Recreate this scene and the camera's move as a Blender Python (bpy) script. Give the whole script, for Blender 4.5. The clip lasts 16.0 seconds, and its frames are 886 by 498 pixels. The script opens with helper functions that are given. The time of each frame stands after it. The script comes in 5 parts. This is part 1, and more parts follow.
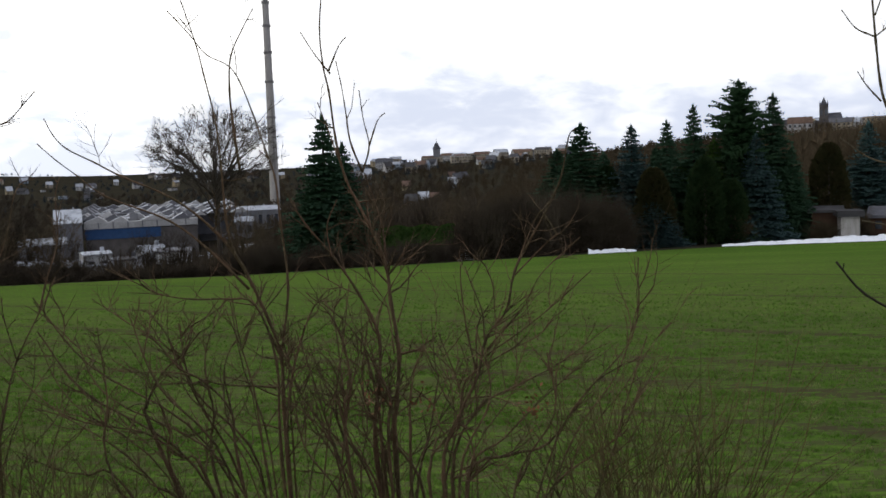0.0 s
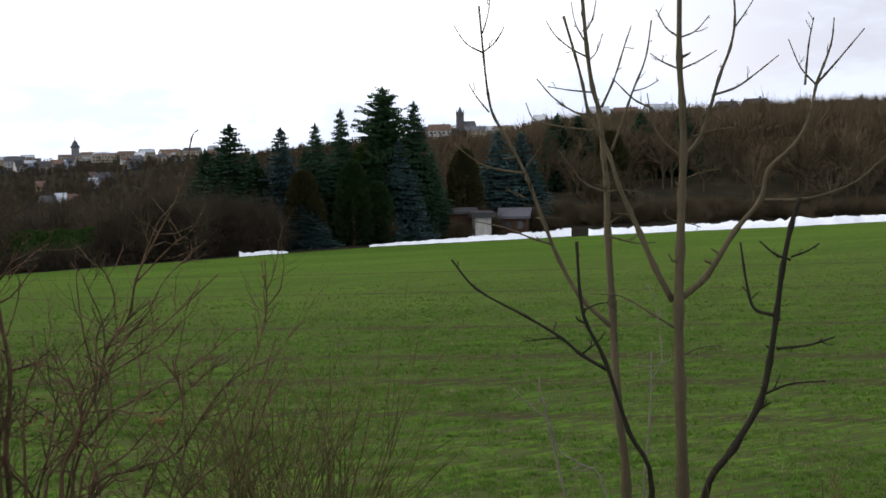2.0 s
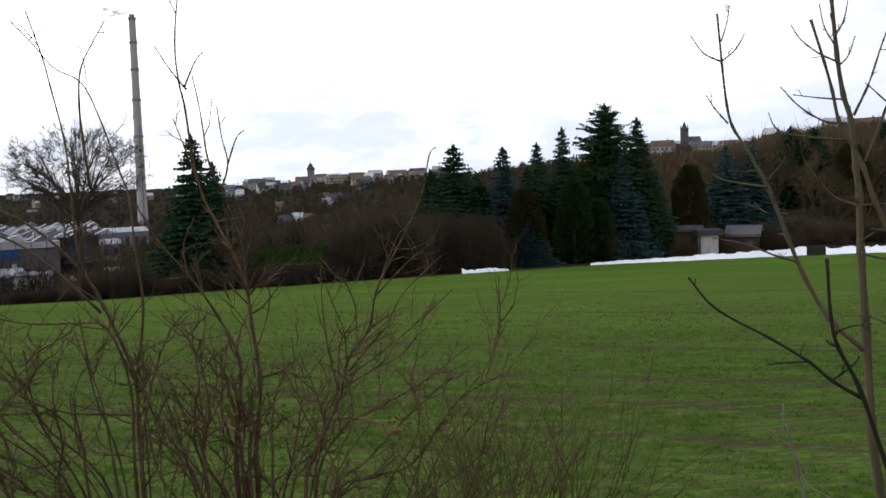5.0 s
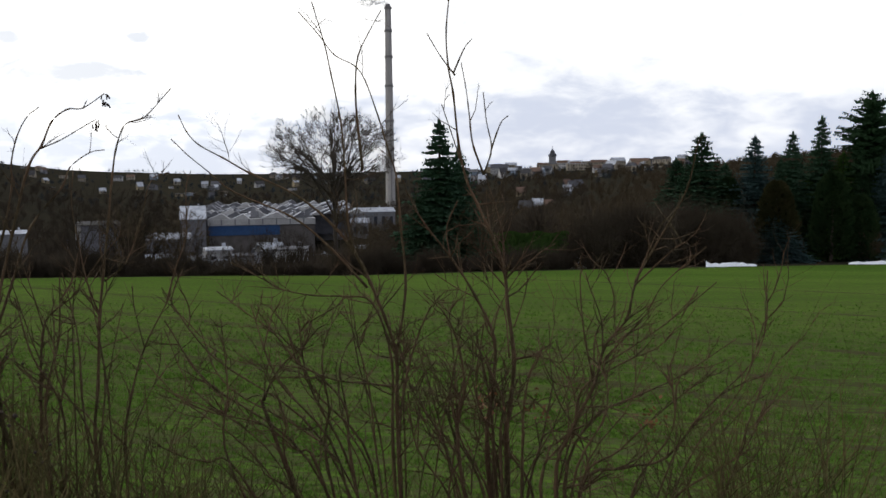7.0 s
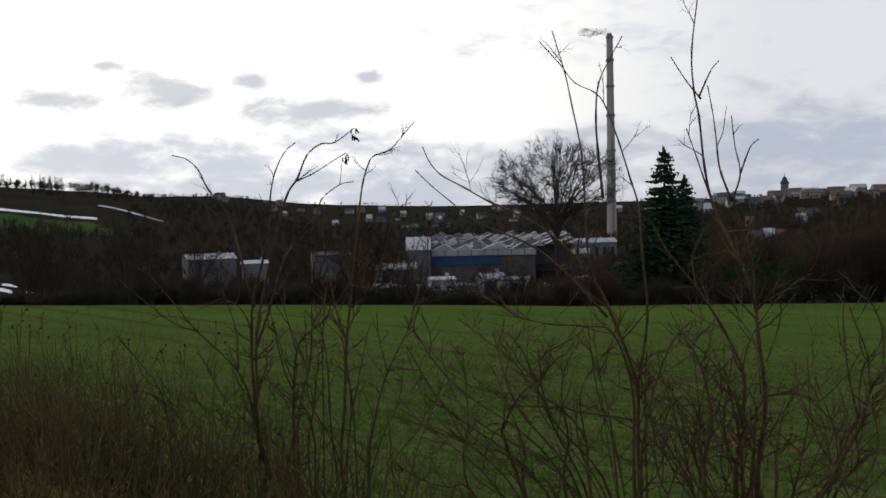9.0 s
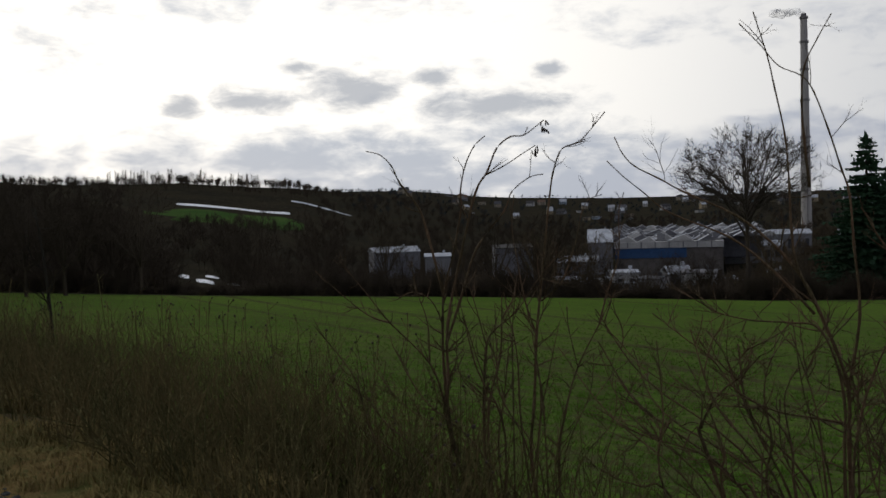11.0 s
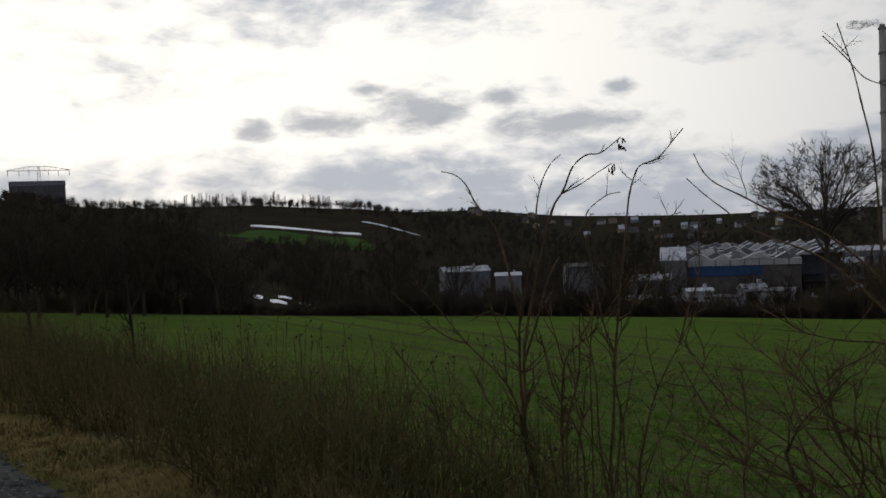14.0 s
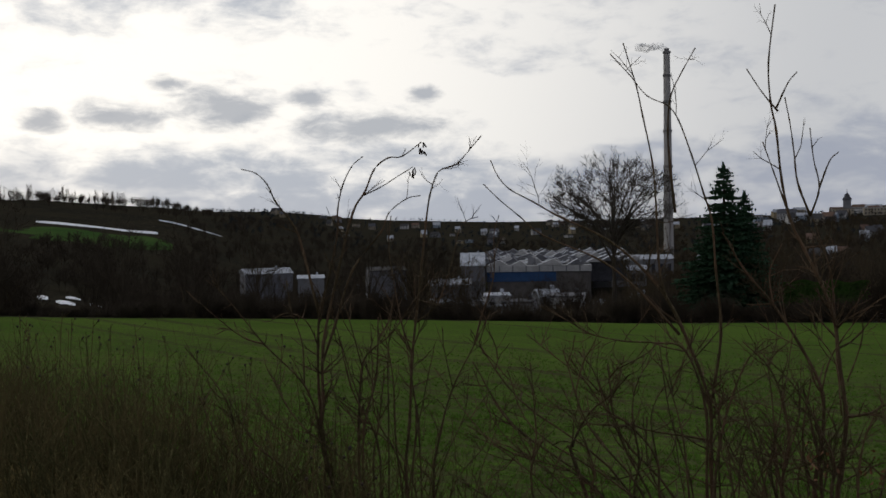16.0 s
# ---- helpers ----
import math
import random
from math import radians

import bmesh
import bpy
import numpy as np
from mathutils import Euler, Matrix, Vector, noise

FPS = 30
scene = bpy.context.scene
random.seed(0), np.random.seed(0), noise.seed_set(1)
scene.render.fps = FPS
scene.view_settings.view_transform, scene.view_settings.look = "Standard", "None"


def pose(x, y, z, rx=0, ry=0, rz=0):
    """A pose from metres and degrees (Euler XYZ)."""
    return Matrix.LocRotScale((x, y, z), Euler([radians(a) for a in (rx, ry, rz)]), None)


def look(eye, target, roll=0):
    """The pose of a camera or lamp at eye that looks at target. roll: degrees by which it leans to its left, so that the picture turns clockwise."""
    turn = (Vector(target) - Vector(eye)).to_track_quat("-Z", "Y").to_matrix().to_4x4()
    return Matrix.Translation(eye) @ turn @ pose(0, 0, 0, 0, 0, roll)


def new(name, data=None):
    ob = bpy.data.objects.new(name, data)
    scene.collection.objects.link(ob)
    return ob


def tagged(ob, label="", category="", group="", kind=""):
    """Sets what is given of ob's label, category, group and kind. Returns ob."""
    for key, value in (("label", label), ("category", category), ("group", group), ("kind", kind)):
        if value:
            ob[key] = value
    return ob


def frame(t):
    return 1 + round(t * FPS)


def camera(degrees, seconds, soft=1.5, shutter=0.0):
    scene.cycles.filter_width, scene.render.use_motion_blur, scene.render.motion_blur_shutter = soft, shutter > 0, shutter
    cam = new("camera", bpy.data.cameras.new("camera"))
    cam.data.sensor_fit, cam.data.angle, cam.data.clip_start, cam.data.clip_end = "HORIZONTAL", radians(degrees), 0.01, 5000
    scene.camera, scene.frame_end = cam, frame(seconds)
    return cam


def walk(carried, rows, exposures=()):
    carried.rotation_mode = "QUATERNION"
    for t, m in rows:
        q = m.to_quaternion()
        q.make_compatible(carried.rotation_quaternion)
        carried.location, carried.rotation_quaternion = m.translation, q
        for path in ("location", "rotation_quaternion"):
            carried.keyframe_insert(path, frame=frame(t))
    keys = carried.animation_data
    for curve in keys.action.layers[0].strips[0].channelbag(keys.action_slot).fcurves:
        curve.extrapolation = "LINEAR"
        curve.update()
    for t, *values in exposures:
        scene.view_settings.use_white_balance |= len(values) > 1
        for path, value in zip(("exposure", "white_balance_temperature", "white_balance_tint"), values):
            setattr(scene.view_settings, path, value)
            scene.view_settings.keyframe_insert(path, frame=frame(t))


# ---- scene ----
cam = camera(49.36, 16.0, soft=1.6)
EYE = 1.6
ROWS = [
    (0, 0, -0, 0.0002, 0, -5.067, 2.058),
    (0.5, 0.0426, -0.0126, 0.0047, -5.91, -5.218, 2.503),
    (1, 0.0697, -0.0168, 0.0016, -9.552, -5.844, 1.679),
    (1.5, 0.0953, -0.0213, -0.0066, -14.018, -6.246, 1.554),
    (2, 0.145, -0.0282, -0.001, -20.483, -5.516, 1.145),
    (2.5, 0.1565, -0.012, -0.0042, -18.884, -5.217, 1.509),
    (3, 0.1555, 0.0193, -0.0097, -16.531, -5.24, 1.344),
    (3.5, 0.1415, 0.0331, -0.0156, -15.189, -5.069, 1.556),
    (4, 0.1329, 0.0426, -0.0193, -12.805, -4.436, 2.063),
    (6.5, -0.0197, 0.0387, -0.0139, 2.46, -4.174, 0.679),
    (7, -0.045, 0.0406, -0.0172, 6.674, -4.572, 0.591),
    (7.5, -0.0976, 0.0514, -0.0259, 10.652, -4.516, 0.688),
    (8, -0.1455, 0.0621, -0.027, 14.39, -3.626, 0.852),
    (8.5, -0.1646, 0.0543, -0.0269, 17.539, -2.869, 1.546),
    (9, -0.1794, 0.0535, -0.0309, 19.712, -2.549, 1.211),
    (9.5, -0.2117, 0.0666, -0.0335, 22.022, -2.299, 1.64),
    (10, -0.2321, 0.0841, -0.032, 24.774, -2.597, 1.601),
    (12.5, -0.2988, 0.0695, -0.0254, 34.984, -2.117, 2.572),
    (13, -0.3047, 0.0708, -0.024, 34.247, -1.895, 2.887),
    (13.5, -0.3054, 0.0729, -0.0219, 34.866, -1.61, 2.553),
    (14, -0.3093, 0.0732, -0.025, 34.565, -1.387, 2.428),
    (14.5, -0.303, 0.0666, -0.0284, 33.465, -1.202, 1.996),
    (15, -0.2932, 0.0618, -0.0258, 32.066, -1.169, 2.143),
    (15.5, -0.2867, 0.0606, -0.0306, 28.605, -1.257, 1.953),
    (16, -0.2836, 0.0716, -0.0401, 22.926, -1.55, 1.034),
]
walk(cam, [(t, pose(x, y, EYE + z, 90 + pitch, 0, yaw) @ pose(0, 0, 0, 0, 0, -roll)) for t, x, y, z, yaw, pitch, roll in ROWS],
     exposures=[(0.0, -0.52), (2.0, -0.18), (4.0, -0.18), (6.5, -0.6), (8.0, -0.78), (9.0, -1.12), (12.5, -1.48), (15.0, -1.6), (16.0, -1.56)])

# ---- sky and sun ----
SUN_AZ, SUN_EL = -52.0, 15.0
world = bpy.data.worlds.new("overcast_sky")
scene.world = world
world.use_nodes = True


class Nodes:
    """Short hand for building node trees."""
    def __init__(self, tree):
        self.tree = tree
        tree.nodes.clear()

    def add(self, kind, values=None, **props):
        n = self.tree.nodes.new(kind)
        for k, v in props.items():
            setattr(n, k, v)
        for k, v in (values or {}).items():
            if isinstance(v, bpy.types.NodeSocket):
                self.tree.links.new(v, n.inputs[k])
            else:
                n.inputs[k].default_value = v
        return n

    def math(self, op, a, b=0.0, c=0.0, clamp=False):
        return self.add("ShaderNodeMath", {0: a, 1: b, 2: c}, operation=op, use_clamp=clamp).outputs[0]

    def mix(self, fac, a, b, blend="MIX"):
        n = self.add("ShaderNodeMix", None, data_type="RGBA", blend_type=blend)
        for i, v in ((0, fac), (6, a), (7, b)):
            if isinstance(v, bpy.types.NodeSocket):
                self.tree.links.new(v, n.inputs[i])
            else:
                n.inputs[i].default_value = v if i == 0 else (*v, 1.0)
        return n.outputs[2]

    def ramp(self, fac, lo, hi):
        return self.add("ShaderNodeMapRange", {0: fac, 1: lo, 2: hi, 3: 0.0, 4: 1.0}, interpolation_type="SMOOTHSTEP").outputs[0]

    def noise(self, vec, scale, detail=5.0, rough=0.55, distort=0.0):
        return self.add("ShaderNodeTexNoise", {"Vector": vec, "Scale": scale, "Detail": detail, "Roughness": rough, "Distortion": distort}).outputs["Fac"]


def build_sky():
    k = Nodes(world.node_tree)
    d = k.add("ShaderNodeTexCoord").outputs["Generated"]
    s = k.add("ShaderNodeSeparateXYZ", {0: d})
    x, y, z = s.outputs[0], s.outputs[1], s.outputs[2]
    az = k.math("ARCTAN2", x, y)
    el = k.math("ARCSINE", z)
    # cloud layers seen nearly edge-on: long and low
    flat = k.add("ShaderNodeCombineXYZ", {0: k.math("MULTIPLY", az, 3.4), 1: k.math("MULTIPLY", el, 8.0), 2: 0.37}).outputs[0]
    veil = k.noise(flat, 2.0, 7.0, 0.55, 0.3)
    fine = k.noise(flat, 6.0, 7.0, 0.6, 0.3)
    mass = k.math("ADD", k.math("MULTIPLY", veil, 0.55), k.math("MULTIPLY", fine, 0.45))
    low = k.math("ADD", k.math("SUBTRACT", 1.0, k.ramp(el, 0.05, 0.10)), k.math("MULTIPLY", k.ramp(el, 0.13, 0.24), 0.45))            # a grey deck low over the horizon, a thin veil high up
    away = k.ramp(az, 0.30, 0.80)
    closed = k.math("MULTIPLY", away, 0.12)
    grey = k.ramp(k.math("ADD", mass, k.math("ADD", k.math("MULTIPLY", low, 0.21), closed)), 0.525, 0.775)
    # the sun's place behind the clouds
    sd = Vector((math.sin(radians(SUN_AZ)) * math.cos(radians(SUN_EL)), math.cos(radians(SUN_AZ)) * math.cos(radians(SUN_EL)), math.sin(radians(SUN_EL))))
    dot = k.add("ShaderNodeVectorMath", {0: d, 1: sd}, operation="DOT_PRODUCT").outputs["Value"]
    glow = k.ramp(dot, 0.62, 1.0)
    white = k.mix(away, k.mix(glow, (1.75, 1.78, 1.84), (3.4, 3.28, 3.08)), (0.90, 0.92, 1.06))
    cloud = k.mix(glow, (1.10, 1.19, 1.42), (1.44, 1.55, 1.74))
    deck = k.mix(grey, white, cloud)
    # small separate dark clouds drifting below the bright gap
    puffs = None
    lump = k.noise(flat, 8.0, 6.0, 0.6, 0.3)
    for a, e, w, h in CLOUDS:
        u = k.math("DIVIDE", k.math("SUBTRACT", az, radians(a)), radians(w))
        v = k.math("DIVIDE", k.math("SUBTRACT", el, radians(e)), radians(h))
        q = k.math("SQRT", k.math("ADD", k.math("MULTIPLY", u, u), k.math("MULTIPLY", v, v)))
        q = k.math("ADD", q, k.math("MULTIPLY", k.math("SUBTRACT", lump, 0.5), 2.3))
        m = k.math("SUBTRACT", 1.0, k.ramp(q, 0.3, 1.45))
        puffs = m if puffs is None else k.math("MAXIMUM", puffs, m)
    deck = k.mix(k.math("MULTIPLY", puffs, 0.8), deck, (1.02, 1.12, 1.30))
    sky = k.add("ShaderNodeTexSky", None, sky_type="NISHITA", sun_disc=False, sun_elevation=radians(SUN_EL), sun_rotation=radians(SUN_AZ)).outputs[0]
    a = k.add("ShaderNodeBackground", {0: sky, 1: 0.05})
    b = k.add("ShaderNodeBackground", {0: deck, 1: 1.0})
    m = k.add("ShaderNodeMixShader", {0: 0.93, 1: a.outputs[0], 2: b.outputs[0]})
    k.add("ShaderNodeOutputWorld", {0: m.outputs[0]})


CLOUDS = [(-45.2, 6.0, 1.2, 0.65), (-41.3, 6.3, 2.5, 0.75), (-35.4, 6.8, 3.0, 1.1), (-30.6, 7.4, 1.3, 0.55), (-27.0, 5.7, 4.4, 0.85), (-23.8, 7.6, 0.9, 0.5), (-38.6, 8.2, 1.0, 0.4)]
build_sky()
sun = new("sun", bpy.data.lights.new("sun", "SUN"))
sun.data.energy, sun.data.angle, sun.data.color = 0.8, radians(14), (1.0, 0.95, 0.86)
sun.matrix_world = look((math.sin(radians(SUN_AZ)) * 40, math.cos(radians(SUN_AZ)) * 40, 40 * math.tan(radians(SUN_EL))), (0, 0, 0))


# ---- materials ----
def material(name, colours, scale=1.0, rough=0.8, bump=0.3, bump_scale=None, stretch=(1, 1, 1), metal=0.0, vary=0.0, detail=6.0, spec=0.12, local=False, sheen=0.0):
    """Two or three colours mixed by noise at two scales, with fine relief. vary: change of brightness from object to object."""
    m = bpy.data.materials.new(name)
    m.use_nodes = True
    k = Nodes(m.node_tree)
    if local:
        pos = k.add("ShaderNodeTexCoord").outputs["Object"]
    else:
        pos = k.add("ShaderNodeNewGeometry").outputs["Position"]
    pos = k.add("ShaderNodeMapping", {"Vector": pos, "Scale": stretch}).outputs[0]
    big = k.noise(pos, scale, detail)
    small = k.noise(pos, scale * 9.0, 4.0, 0.65)
    c = k.mix(k.ramp(big, 0.35, 0.65), colours[0], colours[1])
    if len(colours) > 2:
        c = k.mix(k.ramp(small, 0.5, 0.72), c, colours[2])
    c = k.mix(0.35, c, k.add("ShaderNodeCombineXYZ", {0: small, 1: small, 2: small}).outputs[0], "OVERLAY")
    if vary:
        rnd = k.add("ShaderNodeObjectInfo").outputs["Random"]
        f = k.math("ADD", 1.0 - vary, k.math("MULTIPLY", rnd, 2 * vary))
        c = k.mix(1.0, c, k.add("ShaderNodeCombineXYZ", {0: f, 1: f, 2: f}).outputs[0], "MULTIPLY")
    b = k.add("ShaderNodeBsdfPrincipled", {"Base Color": c, "Metallic": metal, "Specular IOR Level": spec})
    k.tree.links.new(k.math("ADD", rough - 0.08, k.math("MULTIPLY", small, 0.16)), b.inputs["Roughness"])
    if bump:
        n = k.noise(pos, bump_scale or scale * 6.0, 5.0, 0.6)
        bn = k.add("ShaderNodeBump", {"Strength": bump, "Distance": 0.05, "Height": n})
        k.tree.links.new(bn.outputs[0], b.inputs["Normal"])
    k.add("ShaderNodeOutputMaterial", {0: b.outputs[0]})
    return m


M_GRAVEL = material("gravel", [(0.0550, 0.0561, 0.0564), (0.0850, 0.0842, 0.0784), (0.1500, 0.1530, 0.1421)], 3.0, 0.9, 0.8, 40, spec=0.0)
M_VERGE = material("dry_verge_grass", [(0.0690, 0.0805, 0.0253), (0.1725, 0.1207, 0.0517), (0.0575, 0.0690, 0.0230)], 1.6, 0.95, 0.9, 30, spec=0.0)
M_BANK = material("leaf_litter_bank", [(0.075, 0.06, 0.035), (0.06, 0.075, 0.025), (0.12, 0.085, 0.05)], 1.5, 0.95, 0.9, 20, spec=0.0)
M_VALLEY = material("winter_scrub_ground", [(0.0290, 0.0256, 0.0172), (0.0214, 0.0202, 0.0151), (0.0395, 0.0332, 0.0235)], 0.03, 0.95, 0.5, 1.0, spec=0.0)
M_BLADE = material("winter_wheat_blade", [(0.0704, 0.1408, 0.0198), (0.0924, 0.1672, 0.0286), (0.1760, 0.1815, 0.0825)], 0.25, 0.7, 0.0, detail=3, spec=0.0)
blade_shader = next(n for n in M_BLADE.node_tree.nodes if n.type == "BSDF_PRINCIPLED")
blade_out = next(n for n in M_BLADE.node_tree.nodes if n.type == "OUTPUT_MATERIAL")
leaf_glow = M_BLADE.node_tree.nodes.new("ShaderNodeBsdfTranslucent")
leaf_mix = M_BLADE.node_tree.nodes.new("ShaderNodeMixShader")
leaf_mix.inputs[0].default_value = 0.45
M_BLADE.node_tree.links.new(blade_shader.inputs["Base Color"].links[0].from_socket, leaf_glow.inputs[0])
M_BLADE.node_tree.links.new(blade_shader.outputs[0], leaf_mix.inputs[1])
M_BLADE.node_tree.links.new(leaf_glow.outputs[0], leaf_mix.inputs[2])
M_BLADE.node_tree.links.new(leaf_mix.outputs[0], blade_out.inputs[0])
M_HAY = material("dry_grass_blade", [(0.2120, 0.1540, 0.0574), (0.1313, 0.1063, 0.0382), (0.0808, 0.0956, 0.0286)], 2.0, 0.85, 0.0)
M_SNOW = material("old_snow", [(0.82, 0.84, 0.88), (0.70, 0.72, 0.76), (0.60, 0.60, 0.60)], 0.4, 0.6, 0.5, 3.0)
M_FAR_GRASS = material("far_meadow", [(0.035, 0.07, 0.02), (0.05, 0.085, 0.025)], 0.02, 0.95, 0.2, 0.5, spec=0.0)
M_ASH = material("ash_bark", [(0.0994, 0.0795, 0.0477), (0.0762, 0.0629, 0.0370), (0.0464, 0.0431, 0.0238)], 5.0, 0.8, 0.5, 60, stretch=(1, 1, 0.25))
M_ASH_DARK = material("dark_bark", [(0.0165, 0.0150, 0.0105), (0.0240, 0.0195, 0.0135), (0.0150, 0.0180, 0.0090)], 6.0, 0.8, 0.5, 60, stretch=(1, 1, 0.3))
M_ELDER = material("shrub_bark", [(0.0557, 0.0427, 0.0222), (0.1126, 0.0691, 0.0414), (0.1485, 0.1109, 0.0677)], 7.0, 0.8, 0.5, 70, stretch=(1, 1, 0.3), vary=0.15, spec=0.06)
M_BRUSH = material("brush_stems", [(0.0537, 0.0521, 0.0224), (0.1125, 0.0841, 0.0383), (0.1597, 0.1420, 0.0660)], 2.5, 0.85, 0.0, spec=0.0)
M_PALE = material("pale_dead_bark", [(0.20, 0.18, 0.14), (0.14, 0.125, 0.10), (0.10, 0.09, 0.07)], 9.0, 0.85, 0.3, 60)
M_RUST = material("withered_leaf", [(0.20, 0.09, 0.04), (0.13, 0.07, 0.04)], 9.0, 0.8, 0.2)
M_SEED = material("dark_seed_head", [(0.03, 0.022, 0.018), (0.05, 0.035, 0.025)], 20.0, 0.8, 0.2)
M_WOODS = material("bare_tree_bark", [(0.0417, 0.0333, 0.0250), (0.0576, 0.0467, 0.0333), (0.0291, 0.0250, 0.0183)], 0.6, 0.9, 0.0, vary=0.25, spec=0.0)
M_WOODS_WARM = material("brown_scrub_twig", [(0.0561, 0.0425, 0.0271), (0.0796, 0.0591, 0.0375), (0.0421, 0.0443, 0.0227)], 0.3, 0.9, 0.0, vary=0.3, spec=0.0)
# blue-grey base colour paints distance haze into the far woods
M_HILL = material("hazed_far_wood", [(0.0286, 0.0364, 0.0400), (0.0390, 0.0468, 0.0515)], 0.01, 0.95, 0.0, spec=0.0)
# lighter than the bark itself, to stand in for haze over the skyline row
M_POPLAR = material("hazed_poplar", [(0.2548, 0.2184, 0.1820), (0.1820, 0.1547, 0.1274)], 0.5, 0.9, 0.0, spec=0.0)
M_TREE = material("grey_brown_bark", [(0.0658, 0.0539, 0.0427), (0.0427, 0.0350, 0.0280)], 0.8, 0.9, 0.0)
M_SPRUCE = material("spruce_needles", [(0.0369, 0.0725, 0.0404), (0.0523, 0.0975, 0.0606), (0.0238, 0.0487, 0.0285)], 0.5, 0.8, 0.0, vary=0.15, spec=0.0)
M_BLUE = material("blue_spruce_needles", [(0.0655, 0.1069, 0.1069), (0.0414, 0.0759, 0.0725), (0.0954, 0.1414, 0.1472)], 0.6, 0.8, 0.0, vary=0.12, spec=0.0)
M_PINE = material("pine_needles", [(0.0281, 0.0597, 0.0281), (0.0432, 0.0795, 0.0398), (0.0199, 0.0362, 0.0199)], 0.5, 0.8, 0.0, spec=0.0)
M_THUJA = material("clipped_thuja", [(0.035, 0.070, 0.017), (0.049, 0.091, 0.022)], 1.5, 0.85, 0.0, spec=0.0)
M_CONCRETE = material("chimney_concrete", [(0.37, 0.35, 0.33), (0.30, 0.285, 0.27), (0.22, 0.21, 0.2)], 0.06, 0.9, 0.1, stretch=(1, 1, 0.15))
M_BAND = material("chimney_band", [(0.20, 0.19, 0.185), (0.16, 0.15, 0.15)], 0.2, 0.9, 0.1)
M_WALLS = [material("render_" + n, [c, tuple(v * 0.8 for v in c)], 0.15, 0.9, 0.1, vary=0.15) for n, c in
           (("cream", (0.29, 0.25, 0.19)), ("white", (0.38, 0.375, 0.37)), ("grey", (0.18, 0.18, 0.19)), ("ochre", (0.27, 0.22, 0.14)), ("blue_grey", (0.26, 0.31, 0.37)))]
M_ROOFS = [material("roof_" + n, [c, tuple(v * 0.7 for v in c)], 0.4, 0.85, 0.2, vary=0.2) for n, c in
           (("slate", (0.085, 0.085, 0.095)), ("brown_tile", (0.13, 0.085, 0.065)), ("snowy", (0.40, 0.42, 0.46)), ("tar", (0.06, 0.058, 0.06)))]
M_PANE = material("dark_window", [(0.03, 0.035, 0.045), (0.05, 0.055, 0.065)], 1.0, 0.15, 0.0, spec=0.6)
M_BLUEWALL = material("blue_sheet_wall", [(0.022, 0.055, 0.13), (0.03, 0.065, 0.145)], 0.1, 0.6, 0.1)
M_GREYWALL = material("grey_sheet_wall", [(0.1430, 0.1430, 0.1560), (0.1105, 0.1105, 0.1235)], 0.1, 0.7, 0.1)
M_SANDSTONE = material("dark_stone", [(0.10, 0.09, 0.085), (0.07, 0.063, 0.06)], 0.3, 0.9, 0.2)
M_STEEL = material("galvanised_steel", [(0.17, 0.175, 0.18), (0.12, 0.125, 0.13)], 1.0, 0.6, 0.0, metal=0.4)
M_SHED = material("whitewashed_boards", [(0.36, 0.345, 0.32), (0.26, 0.245, 0.225), (0.18, 0.165, 0.15)], 1.2, 0.9, 0.3, stretch=(3, 3, 0.4))
M_BRICK = material("brown_boards", [(0.0720, 0.0390, 0.0252), (0.0510, 0.0300, 0.0210)], 1.2, 0.9, 0.3)


